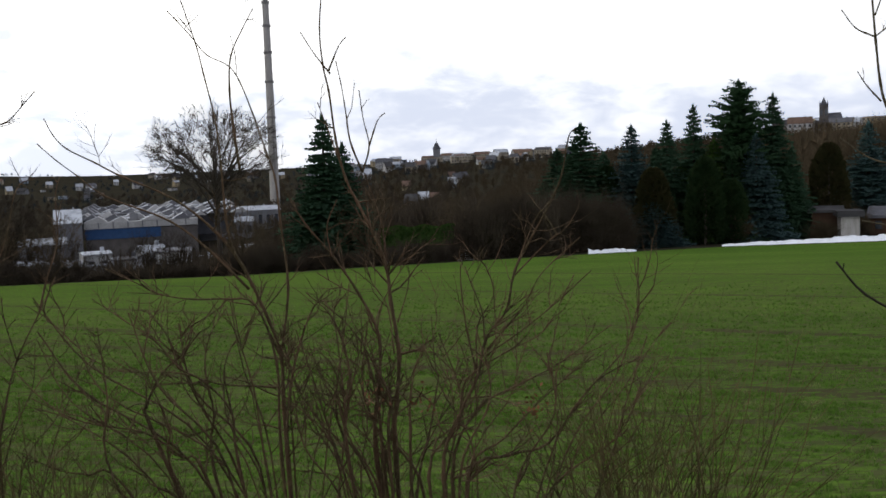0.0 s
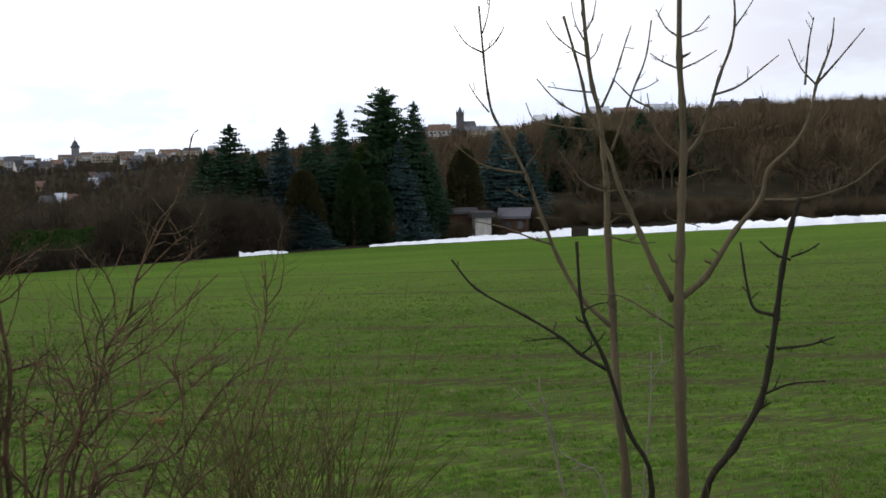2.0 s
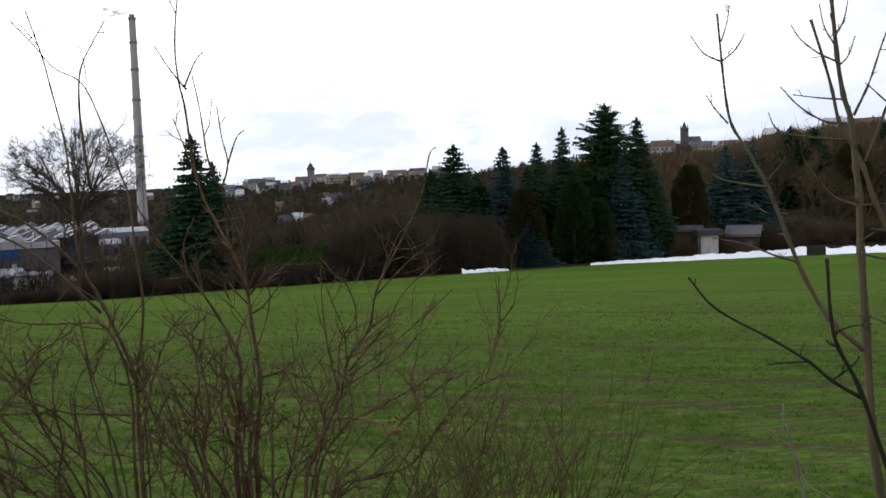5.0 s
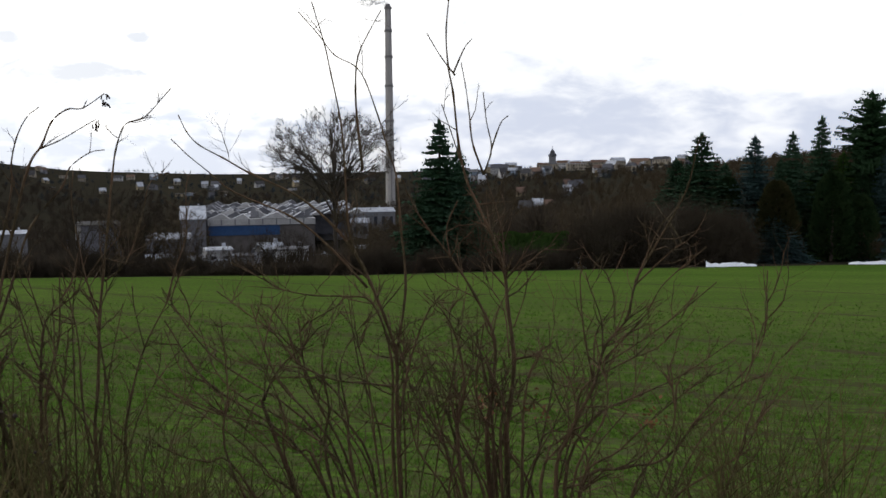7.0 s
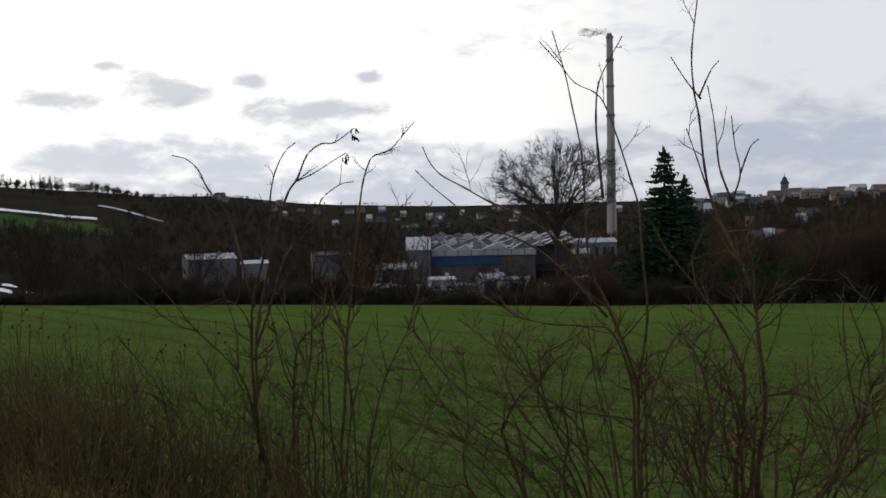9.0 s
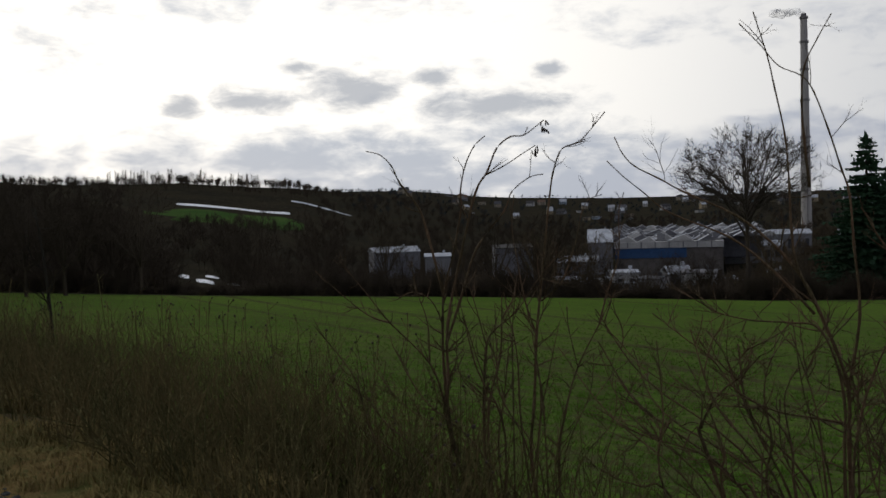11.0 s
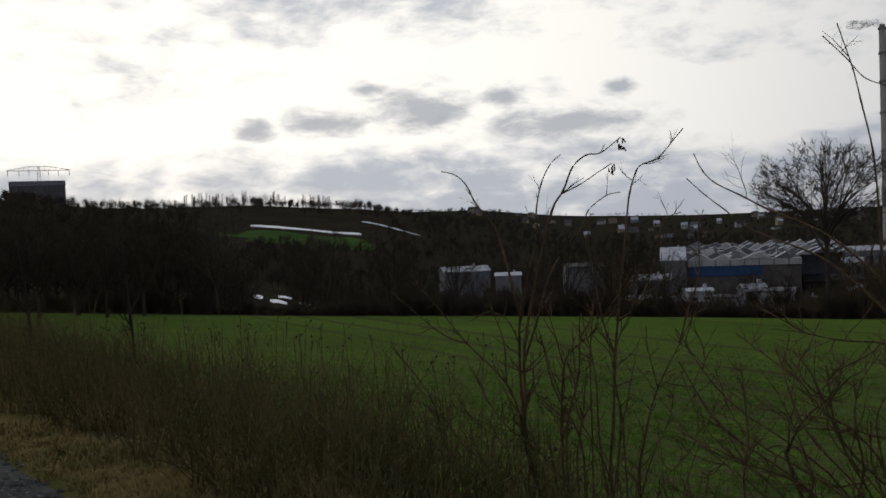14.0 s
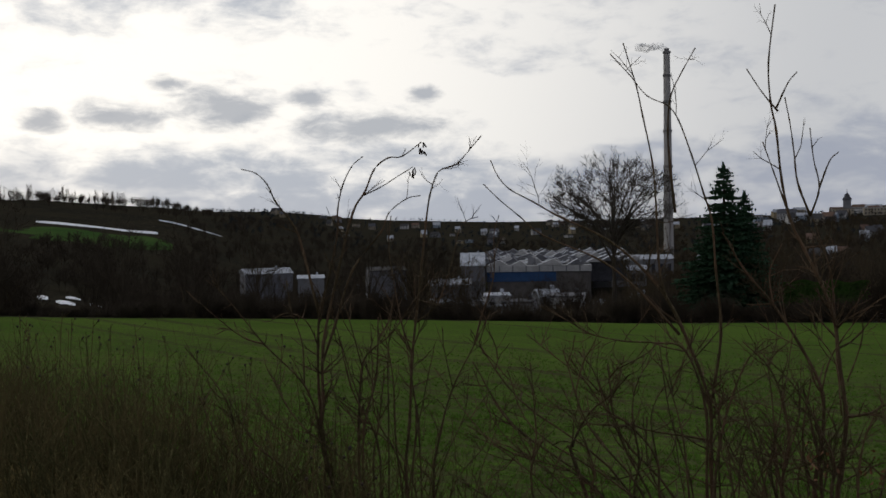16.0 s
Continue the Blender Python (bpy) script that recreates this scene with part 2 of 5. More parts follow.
def field_material():
    """Young winter wheat in drilled rows on brown earth, with bare wheel tracks across."""
    m = bpy.data.materials.new("winter_wheat_field")
    m.use_nodes = True
    k = Nodes(m.node_tree)
    pos = k.add("ShaderNodeNewGeometry").outputs["Position"]
    s = k.add("ShaderNodeSeparateXYZ", {0: pos})
    x, y = s.outputs[0], s.outputs[1]
    wide = k.noise(k.add("ShaderNodeMapping", {"Vector": pos, "Rotation": (0, 0, radians(31)), "Scale": (0.05, 0.2, 1)}).outputs[0], 1.0, 5.0)
    rows = k.noise(k.add("ShaderNodeMapping", {"Vector": pos, "Rotation": (0, 0, radians(31)), "Scale": (0.8, 7.5, 1)}).outputs[0], 1.0, 6.0, 0.65)
    clod = k.noise(pos, 6.0, 6.0, 0.65)
    earth = k.mix(k.ramp(clod, 0.4, 0.65), (0.040, 0.036, 0.020), (0.085, 0.072, 0.044))
    green = k.mix(k.ramp(wide, 0.35, 0.65), (0.066, 0.127, 0.018), (0.091, 0.155, 0.024))
    green = k.mix(k.ramp(clod, 0.45, 0.75), green, (0.034, 0.062, 0.012))
    bare = k.ramp(k.math("ADD", k.math("MULTIPLY", rows, 0.7), k.math("MULTIPLY", clod, 0.3)), 0.42, 0.54)
    near = k.math("SUBTRACT", 1.0, k.ramp(y, 20.0, 85.0))
    bare = k.math("MULTIPLY", bare, k.math("ADD", 0.10, k.math("MULTIPLY", near, 0.62)))
    wob = k.math("MULTIPLY", k.math("SUBTRACT", wide, 0.5), 0.8)
    track = None
    for y0, w in TRACKS:
        d = k.math("ABSOLUTE", k.math("SUBTRACT", k.math("ADD", k.math("ADD", y, k.math("MULTIPLY", x, TRACK_SLOPE)), wob), y0))
        t = k.math("SUBTRACT", 1.0, k.ramp(d, w * 0.3, w))
        track = t if track is None else k.math("MAXIMUM", track, t)
    track = k.math("MULTIPLY", track, k.ramp(k.math("ADD", rows, clod), 0.76, 1.10))
    c = k.mix(k.math("MULTIPLY", track, 0.85), k.mix(bare, green, earth), (0.052, 0.043, 0.026))
    b = k.add("ShaderNodeBsdfPrincipled", {"Base Color": c, "Roughness": 1.0, "Specular IOR Level": 0.0})
    bn = k.add("ShaderNodeBump", {"Strength": 0.9, "Distance": 0.08, "Height": k.math("ADD", rows, clod)})
    k.tree.links.new(bn.outputs[0], b.inputs["Normal"])
    k.add("ShaderNodeOutputMaterial", {0: b.outputs[0]})
    return m


TRACKS, TRACK_SLOPE = [(34.3, 0.6), (27.8, 0.7), (24.0, 0.65), (47.0, 0.5), (60.0, 0.5), (20.3, 0.45)], 0.6
M_FIELD = field_material()


# ---- geometry helpers ----
class Geo:
    """Collects vertices and faces for one mesh."""
    def __init__(self):
        self.v, self.f, self.m = [], [], []

    def face(self, pts, mat=0):
        n = len(self.v)
        self.v.extend(tuple(p) for p in pts)
        self.f.append(tuple(range(n, n + len(pts))))
        self.m.append(mat)

    def tube(self, pts, radii, sides=5, mat=0, cap=True):
        rings = []
        up = Vector((0.31, 0.17, 0.93))
        for i, p in enumerate(pts):
            a, b = pts[max(i - 1, 0)], pts[min(i + 1, len(pts) - 1)]
            d = Vector(b) - Vector(a)
            d.normalize()
            s = d.cross(up if abs(d.dot(up)) < 0.95 else Vector((1, 0, 0))).normalized()
            q = d.cross(s)
            r = radii[i]
            ring = len(self.v)
            for j in range(sides):
                c = 2 * math.pi * j / sides
                o = s * (r * math.cos(c)) + q * (r * math.sin(c))
                self.v.append((p[0] + o.x, p[1] + o.y, p[2] + o.z))
            rings.append(ring)
        for a, b in zip(rings, rings[1:]):
            for j in range(sides):
                k = (j + 1) % sides
                self.f.append((a + j, a + k, b + k, b + j))
                self.m.append(mat)
        if cap:
            self.f.append(tuple(rings[-1] + j for j in range(sides)))
            self.m.append(mat)
            self.f.append(tuple(rings[0] + j for j in reversed(range(sides))))
            self.m.append(mat)

    def box(self, x0, y0, z0, x1, y1, z1, mat=0):
        n = len(self.v)
        self.v += [(x, y, z) for z in (z0, z1) for y in (y0, y1) for x in (x0, x1)]
        for q in ((0, 2, 3, 1), (4, 5, 7, 6), (0, 1, 5, 4), (2, 6, 7, 3), (0, 4, 6, 2), (1, 3, 7, 5)):
            self.f.append(tuple(n + i for i in q))
            self.m.append(mat)

    def mesh(self, name, mats, smooth=False):
        me = bpy.data.meshes.new(name)
        me.from_pydata(self.v, [], self.f)
        for m in mats:
            me.materials.append(m)
        if any(self.m):
            me.polygons.foreach_set("material_index", self.m)
        if smooth:
            me.polygons.foreach_set("use_smooth", [True] * len(self.f))
        me.update()
        return me


def part(name, geo, mats, parent=None, label="", smooth=False):
    mats = mats if isinstance(mats, (list, tuple)) else [mats]
    ob = new(name, geo if isinstance(geo, bpy.types.Mesh) else geo.mesh(name, mats, smooth))
    ob.parent = parent
    return tagged(ob, label)


def thing(name, m, label, category, group="", kind=""):
    ob = new(name)
    ob.empty_display_size = 0.2
    ob.matrix_basis = m
    return tagged(ob, label, category, group, kind)


def polar(az, d, el=None, z=None):
    """A place d metres away on the bearing az (degrees from straight ahead, right plus), at a height or an angle of sight."""
    a = radians(az)
    x, y = d * math.sin(a), d * math.cos(a)
    if el is not None:
        z = EYE + d * math.tan(radians(el))
    elif z is None:
        z = ground_z(x, y)
    return Vector((x, y, z))


# ---- the lie of the land ----
VERGE_SLOPE = -0.29
EDGE_X = [-4600, -400, -87, -53, -37, -22, -14, -6, 8, 23, 43, 63, 400, 4600]
EDGE_Y = [44, 46, 50, 55, 60, 63.5, 64, 68, 74, 79, 78.5, 75, 72, 72]
LAND_AZ = [-180, -90, -70, -60, -52, -46, -40, -34, -26, -18, -10, 0, 8, 14, 20, 30, 40, 60, 90, 180]
LAND_R = [120, 200, 350, 550, 750, 1000, 1600, 2500, 4600]
LAND_Z = {
    -180: [0, 1, 3, 6, 9, 12, 20, 30, 40], -90: [0, 2, 6, 14, 22, 30, 40, 50, 50],
    -70: [-5, -3, 6, 20, 30, 42, 50, 55, 60], -60: [-7, -6, 3, 18, 31, 44, 50, 55, 60],
    -52: [-10, -12, -10, 2, 16, 31, 34, 36, 40], -46: [-13, -20, -18, -8, 8, 30, 34, 40, 44],
    -40: [-15, -24, -25, -12, 2, 22, 35, 42, 44], -34: [-16, -26, -32, -28, -18, -2, 20, 40, 42],
    -26: [-17, -26, -35, -36, -36, -32, -18, 10, 12], -18: [-17, -26, -36, -38, -38, -34, -22, -6, 0],
    -10: [-16, -24, -34, -36, -34, -30, -14, 0, 4], 0: [-12, -17, -25, -27, -22, -12, 4, 8, 9],
    8: [-8, -11, -15, -12, -6, 0, 8, 12, 16], 14: [-6, -7, -8, -4, 2, 9, 20, 28, 36],
    20: [-4.6, -4, -3, 1, 7, 20, 36, 40, 44], 30: [-2.8, -0.5, 7, 17, 24, 28, 36, 40, 44],
    40: [-1.6, 1, 10, 20, 25, 28, 36, 40, 44], 60: [-3, 0, 9, 18, 24, 28, 36, 40, 44], 90: [0, 1, 4, 8, 12, 16, 24, 30, 36],
    180: [0, 1, 3, 6, 9, 12, 20, 30, 40]}
LAND = np.array([LAND_Z[a] for a in LAND_AZ], float)


def verge_y(x):
    return 2.75 + VERGE_SLOPE * max(-16.0, min(16.0, x))


def edge_y(x):
    return float(np.interp(x, EDGE_X, EDGE_Y))


def smooth(t):
    t = max(0.0, min(1.0, t))
    return t * t * (3 - 2 * t)


def ground_z(x, y):
    vy, ey = verge_y(x), edge_y(x)
    if y <= vy:
        near = 0.0
    else:
        near = (-2.5 - 0.045 * y) * smooth((y - vy + 0.4) / 6.8)
    r = math.hypot(x, y)
    out = y - ey if y > 0 else r - 120
    side = abs(x) - 130
    far = max(out, side) if y > 0 else max(out, 0)
    if far <= 0:
        return near
    a = math.degrees(math.atan2(x, y))
    i = max(0, min(len(LAND_AZ) - 2, int(np.searchsorted(LAND_AZ, a)) - 1))
    f = smooth((a - LAND_AZ[i]) / (LAND_AZ[i + 1] - LAND_AZ[i]))
    z0, z1 = np.interp(r, LAND_R, LAND[i]), np.interp(r, LAND_R, LAND[i + 1])
    z = z0 + (z1 - z0) * f
    z += (noise.noise((x * 0.004, y * 0.004, 3.1)) * 3.0) * smooth((r - 250) / 500)
    return near + (z - near) * smooth(far / 42.0)


def build_ground():
    xs = [3.0 * math.sinh(8.03 * u) for u in np.linspace(-1, 1, 261)]
    back = [-3.0 * math.sinh(8.03 * u) for u in np.linspace(1, 0.12, 34)]
    n_gravel, n_verge, n_bank, n_field, n_far = 8, 5, 22, 70, 110
    g = Geo()
    rows = len(back) + n_gravel + n_verge + n_bank + n_field + n_far
    mats = []
    for x in xs:
        vy, ey = verge_y(x), edge_y(x)
        gy, by = vy - 0.8 + 0.12 * noise.noise((x * 0.9, 0, 0)), vy + 6.6
        ys = list(back)
        ys += list(np.linspace(back[-1], gy, n_gravel + 1)[1:])
        ys += list(np.linspace(gy, vy, n_verge + 1)[1:])
        ys += list(np.linspace(vy, by, n_bank + 1)[1:])
        ys += [by + (ey - by) * (u ** 1.6) for u in np.linspace(0, 1, n_field + 1)[1:]]
        ys += [ey + 4600 * (math.sinh(5.2 * u) / math.sinh(5.2)) for u in np.linspace(0, 1, n_far + 1)[1:]]
        for y in ys:
            z = ground_z(x, y)
            if abs(x) < 20 and -3 < y < by:
                z += 0.05 * noise.noise((x * 1.3, y * 1.3, 0.0)) * smooth((y - gy) * 2) + 0.012 * noise.noise((x * 4, y * 4, 1))
            g.v.append((x, y, z))
    cut = [len(back) - 1 + n_gravel]
    cut.append(cut[0] + n_verge)
    cut.append(cut[1] + n_bank)
    cut.append(cut[2] + n_field)
    for i in range(len(xs) - 1):
        for j in range(rows - 1):
            a, b = i * rows + j, (i + 1) * rows + j
            g.f.append((a, b, b + 1, a + 1))
            g.m.append(sum(j >= c for c in cut))
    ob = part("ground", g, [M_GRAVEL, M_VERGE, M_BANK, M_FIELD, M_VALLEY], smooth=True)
    tagged(ob, "gravel track, dry verge, green winter wheat field and brown valley", "ground", kind="structure")


build_ground()


# ---- plants ----
def limb(pts, n=10):
    """A smooth line through control points."""
    pts = [Vector(p) for p in pts]
    if len(pts) == 2:
        return [pts[0].lerp(pts[1], i / 3) for i in range(4)]
    ext = [pts[0] * 2 - pts[1]] + pts + [pts[-1] * 2 - pts[-2]]
    out = []
    k = max(2, n // (len(pts) - 1))
    for i in range(1, len(ext) - 2):
        p0, p1, p2, p3 = ext[i - 1:i + 3]
        for s in range(k):
            t = s / k
            out.append(0.5 * (2 * p1 + (p2 - p0) * t + (2 * p0 - 5 * p1 + 4 * p2 - p3) * t * t + (3 * p1 - p0 - 3 * p2 + p3) * t ** 3))
    out.append(pts[-1])
    return out


def twig(g, rng, p, d, length, r, depth, sides=4, rise=0.25, wander=0.22, fork=0.75, mat=0):
    """A crooked twig with swollen nodes and pairs of side shoots."""
    n = max(3, int(length / 0.07))
    n = min(n, 9)
    pts, rad = [Vector(p)], [r]
    d = Vector(d).normalized()
    for i in range(n):
        d = (d + Vector((rng.gauss(0, wander), rng.gauss(0, wander), rng.gauss(0, wander) + rise / n * 1.5))).normalized()
        pts.append(pts[-1] + d * (length / n))
        f = 1 - 0.72 * (i + 1) / n
        rad.append(r * f * (1.25 if i % 2 else 1.0))
        if depth > 0 and rng.random() < fork and i < n - 1:
            side = d.cross(Vector((rng.gauss(0, 1), rng.gauss(0, 1), rng.gauss(0, 1)))).normalized()
            for sgn in (1, -1) if rng.random() < 0.5 else (1,):
                twig(g, rng, pts[-1], d * 0.75 + side * sgn * rng.uniform(0.5, 0.9), length * rng.uniform(0.3, 0.6), r * f * 0.65, depth - 1, max(3, sides - 1), rise, wander, fork * 0.8, mat)
    g.tube(pts, rad, sides, mat)
    return pts[-1]


TIPS = {}


def shrub(name, az, d, stems, seed, label, category, mat, base_r=0.016, shoots=12, shoot_len=0.35, depth=2, spread=0.07, thin=0.2, extra=0, limb_r=0.62, clean=0.8, taper=False):
    """A many-stemmed shrub or sapling. stems: lines of (sideways, height) in metres, traced from the camera's view onto
    a plane that faces it.
    """
    rng = random.Random(seed)
    a = radians(az)
    ahead, side = Vector((math.sin(a), math.cos(a), 0)), Vector((math.cos(a), -math.sin(a), 0))
    foot = ahead * d
    gz = ground_z(foot.x, foot.y)
    foot.z = gz
    t = thing(name, Matrix.Translation(foot), label, category, "shrubs on the bank")
    twigs, stem = Geo(), None
    TIPS[seed] = []
    for line in stems:
        main = line[0][1] < 0.0
        lean = rng.uniform(-spread, spread)
        pts = []
        if main:
            pts.append(side * (line[0][0] * 0.45) + Vector((0, 0, -0.05)))
        h0 = line[0][1]
        for u, h in line:
            pts.append(side * u + ahead * (lean * max(0.0, h - h0 + (0.6 if main else 0.0)) * 0.6) + Vector((0, 0, h - gz)))
        path = limb(pts, max(16, 4 * len(pts)))
        n = len(path)
        r0 = base_r * (1.0 if main else limb_r) * rng.uniform(0.85, 1.15)
        if not main:
            run = sum((path[i + 1] - path[i]).length for i in range(n - 1))
            r0 *= min(1.1, (0.25 if taper else 0.5) + run * (0.45 if taper else 0.5))
        rad = [max(0.0032, r0 * (1 - (1 - thin) * (i / (n - 1)) ** 0.7)) * (1.3 if i % 4 == 0 and i else 1.0) for i in range(n)]
        g = Geo()
        g.tube(path, rad, 7, 0)
        TIPS[seed].append(foot + path[-1])
        ob = part("stem" if main else "branch", g, mat, t if main or stem is None else stem, smooth=True)
        stem = ob if main else stem
        k = max(2, int(shoots * sum((path[i + 1] - path[i]).length for i in range(n - 1)) / 1.5))
        for i in range(k):
            j = rng.randrange(int(n * 0.2), n - 1)
            dd = (path[j + 1] - path[j]).normalized()
            out = Vector((rng.gauss(0, 1), rng.gauss(0, 1), rng.gauss(0, 0.5))).normalized()
            f = 1 - 0.6 * j / n
            if path[j].z + gz > 1.25 and rng.random() < clean:
                continue
            twig(twigs, rng, path[j], dd * 0.7 + out * 0.8, shoot_len * rng.uniform(0.4, 1.3) * f, max(0.0035, rad[j] * 0.6), depth, 4)
    us = [p[0] for l in stems for p in l]
    lo, hi = min(us) - 0.25, max(us) + 0.3
    for i in range(extra):
        u = rng.uniform(lo, hi)
        h = rng.uniform(0.15, 0.9 if rng.random() < 0.62 else 1.25) * (1 - 0.45 * abs(u - (lo + hi) / 2) / (hi - lo))
        b = stems[0][0][0] * 0.5 + (u - stems[0][0][0]) * rng.uniform(0.0, 0.35)
        lean = rng.uniform(-0.5, 0.5)
        line = [side * b + ahead * lean * 0.3 + Vector((0, 0, -0.05)), side * (b + (u - b) * 0.35 + rng.gauss(0, 0.08)) + ahead * lean * 0.6 + Vector((0, 0, (h - gz) * 0.55)),
                side * (b + (u - b) * 0.8 + rng.gauss(0, 0.08)) + ahead * lean * 0.9 + Vector((0, 0, (h - gz) * 0.8)), side * u + ahead * lean + Vector((0, 0, h - gz))]
        path = limb(line, 15)
        n = len(path)
        r0 = base_r * rng.uniform(0.4, 0.75)
        twigs.tube(path, [r0 * (1 - 0.6 * j / (n - 1)) * (1.2 if j % 3 == 0 else 1) for j in range(n)], 5)
        for _ in range(int(shoots * 0.55)):
            j = rng.randrange(int(n * 0.25), n - 1)
            dd = (path[j + 1] - path[j]).normalized()
            out = Vector((rng.gauss(0, 1), rng.gauss(0, 1), rng.gauss(0.3, 0.5))).normalized()
            twig(twigs, rng, path[j], dd * 0.6 + out * 0.8, shoot_len * rng.uniform(0.4, 1.2), max(0.0035, r0 * 0.6), depth - 1, 3)
    tw = part("brushwood", twigs, mat, t)
    tw["kind"] = "stuff"
    return t


ELDER = [
    [(-0.59, -0.46), (-0.60, -0.13), (-0.64, 0.33), (-0.64, 0.70), (-0.62, 0.95), (-0.55, 1.19), (-0.48, 1.52), (-0.48, 1.66), (-0.44, 1.84), (-0.37, 1.98), (-0.29, 2.05)],
    [(-0.60, -0.13), (-0.61, 0.29), (-0.60, 0.70), (-0.49, 1.19), (-0.37, 1.64), (-0.28, 1.79), (-0.21, 1.95), (-0.11, 2.03), (-0.01, 2.04), (0.13, 2.14)],
    [(-0.29, 1.77), (-0.16, 1.83), (-0.03, 1.91), (0.07, 1.97)]]
ELDER_MORE = [
    [(-0.59, -0.21), (-0.65, 0.14), (-0.75, 0.42), (-1.02, 0.71), (-1.20, 0.95), (-1.38, 1.18)],
    [(-0.34, -0.46), (-0.36, 0.04), (-0.33, 0.49), (-0.27, 0.63), (-0.10, 0.77), (0.07, 1.01), (0.24, 1.20)],
    [(-0.62, 0.54), (-0.52, 0.82), (-0.38, 1.23), (-0.17, 1.50), (-0.11, 1.64), (0.02, 1.74), (0.12, 1.76)],
    [(-0.62, 0.87), (-0.73, 1.36), (-0.79, 1.55), (-0.92, 1.73), (-0.98, 1.86), (-1.06, 1.94), (-1.16, 1.97)]]
ELDER_BACK = [
    [(-0.27, -0.44), (-0.24, 0.07), (-0.21, 0.57), (-0.17, 0.91), (-0.13, 1.24), (-0.09, 1.57), (-0.06, 1.76), (-0.01, 1.91), (0.04, 1.96), (0.15, 2.00), (0.33, 2.20)],
    [(-0.07, -0.43), (-0.01, -0.02), (0.09, 0.32), (0.26, 0.65), (0.38, 0.89)],
    [(0.09, 0.32), (0.03, 0.61), (0.02, 0.77)],
    [(-0.17, 0.82), (-0.02, 0.95), (0.09, 1.23), (0.15, 1.48), (0.21, 1.57), (0.30, 1.60)],
    [(-0.59, 0.50), (-0.65, 0.75), (-0.71, 0.97), (-0.76, 1.14)]]
ELDER_BACK_MORE = [
    [(-1.02, 0.38), (-1.03, 0.68), (-1.10, 0.91), (-1.14, 1.15)],
    [(-0.91, 0.67), (-1.00, 0.85), (-1.13, 0.91), (-1.24, 0.87)],
    [(-0.61, 0.24), (-0.68, 0.46), (-0.75, 0.71), (-0.81, 0.93)],
    [(-0.21, 0.57), (-0.29, 0.83), (-0.33, 1.08), (-0.37, 1.37), (-0.35, 1.62)],
    [(0.26, 0.65), (0.32, 0.87), (0.41, 1.14), (0.42, 1.47), (0.46, 1.61)],
    [(-1.31, 0.68), (-1.46, 0.73), (-1.63, 0.86), (-1.88, 1.09)]]
ARCHING = [
    [(-0.09, -0.40), (-0.10, -0.02), (-0.10, 0.32), (-0.17, 0.58), (-0.28, 0.86), (-0.39, 1.10), (-0.42, 1.32), (-0.43, 1.62), (-0.45, 1.92), (-0.51, 2.24), (-0.55, 2.44), (-0.63, 2.72)],
    [(-0.10, 0.32), (-0.03, 0.80), (-0.06, 1.24), (-0.08, 1.54), (-0.13, 1.72), (-0.20, 1.96), (-0.28, 2.19), (-0.35, 2.29), (-0.48, 2.36), (-0.58, 2.49), (-0.71, 2.64)],
    [(-0.31, 1.60), (-0.34, 1.92), (-0.35, 2.14), (-0.33, 2.36), (-0.25, 2.53), (-0.17, 2.67)],
    [(-0.17, 0.58), (-0.32, 0.95), (-0.50, 1.21), (-0.75, 1.43), (-1.07, 1.59), (-1.24, 1.69), (-1.40, 1.78), (-1.48, 1.87), (-1.53, 1.98)],
    [(-0.29, 0.80), (-0.54, 1.08), (-0.79, 1.29), (-1.17, 1.46), (-1.34, 1.60), (-1.47, 1.71), (-1.58, 1.82)]]
ARCHING_LOW = [
    [(-0.13, -0.26), (-0.13, 0.32), (-0.25, 0.71), (-0.43, 0.76), (-0.64, 0.77), (-0.84, 0.81), (-0.97, 0.88), (-1.19, 1.00)],
    [(-0.41, -0.35), (-0.44, 0.02), (-0.61, 0.24), (-0.76, 0.34), (-0.90, 0.53), (-1.08, 0.67), (-1.27, 0.82)],
    [(-0.14, 0.16), (-0.28, 0.18), (-0.51, 0.21), (-0.76, 0.30), (-1.13, 0.34), (-1.38, 0.48)],
    [(-0.63, -0.38), (-0.77, -0.25), (-0.99, -0.07), (-1.36, 0.03), (-1.67, 0.21)],
    [(-1.15, -0.42), (-1.37, -0.33), (-1.53, -0.29), (-1.76, -0.17)]]
ARCHING_LOW_MORE = [
    [(-1.20, -0.39), (-1.21, 0.15), (-1.22, 0.37), (-1.24, 0.64)],
    [(-0.76, 0.34), (-0.83, 0.57), (-0.93, 0.71)],
    [(-0.44, 0.02), (-0.47, 0.31), (-0.36, 0.53), (-0.20, 0.68)],
    [(-0.09, -0.33), (-0.04, 0.18), (0.04, 0.47), (0.13, 0.68), (0.23, 0.79)],
    [(-0.57, -0.38), (-0.55, 0.01), (-0.59, 0.31), (-0.55, 0.53), (-0.43, 0.72)],
    [(-0.83, -0.39), (-0.84, -0.07), (-0.94, 0.23), (-1.03, 0.45)],
    [(-0.95, -0.07), (-0.98, 0.08), (-0.87, 0.30), (-0.70, 0.46), (-0.64, 0.68)],
    [(-1.34, 0.03), (-1.44, -0.09), (-1.52, -0.09)]]
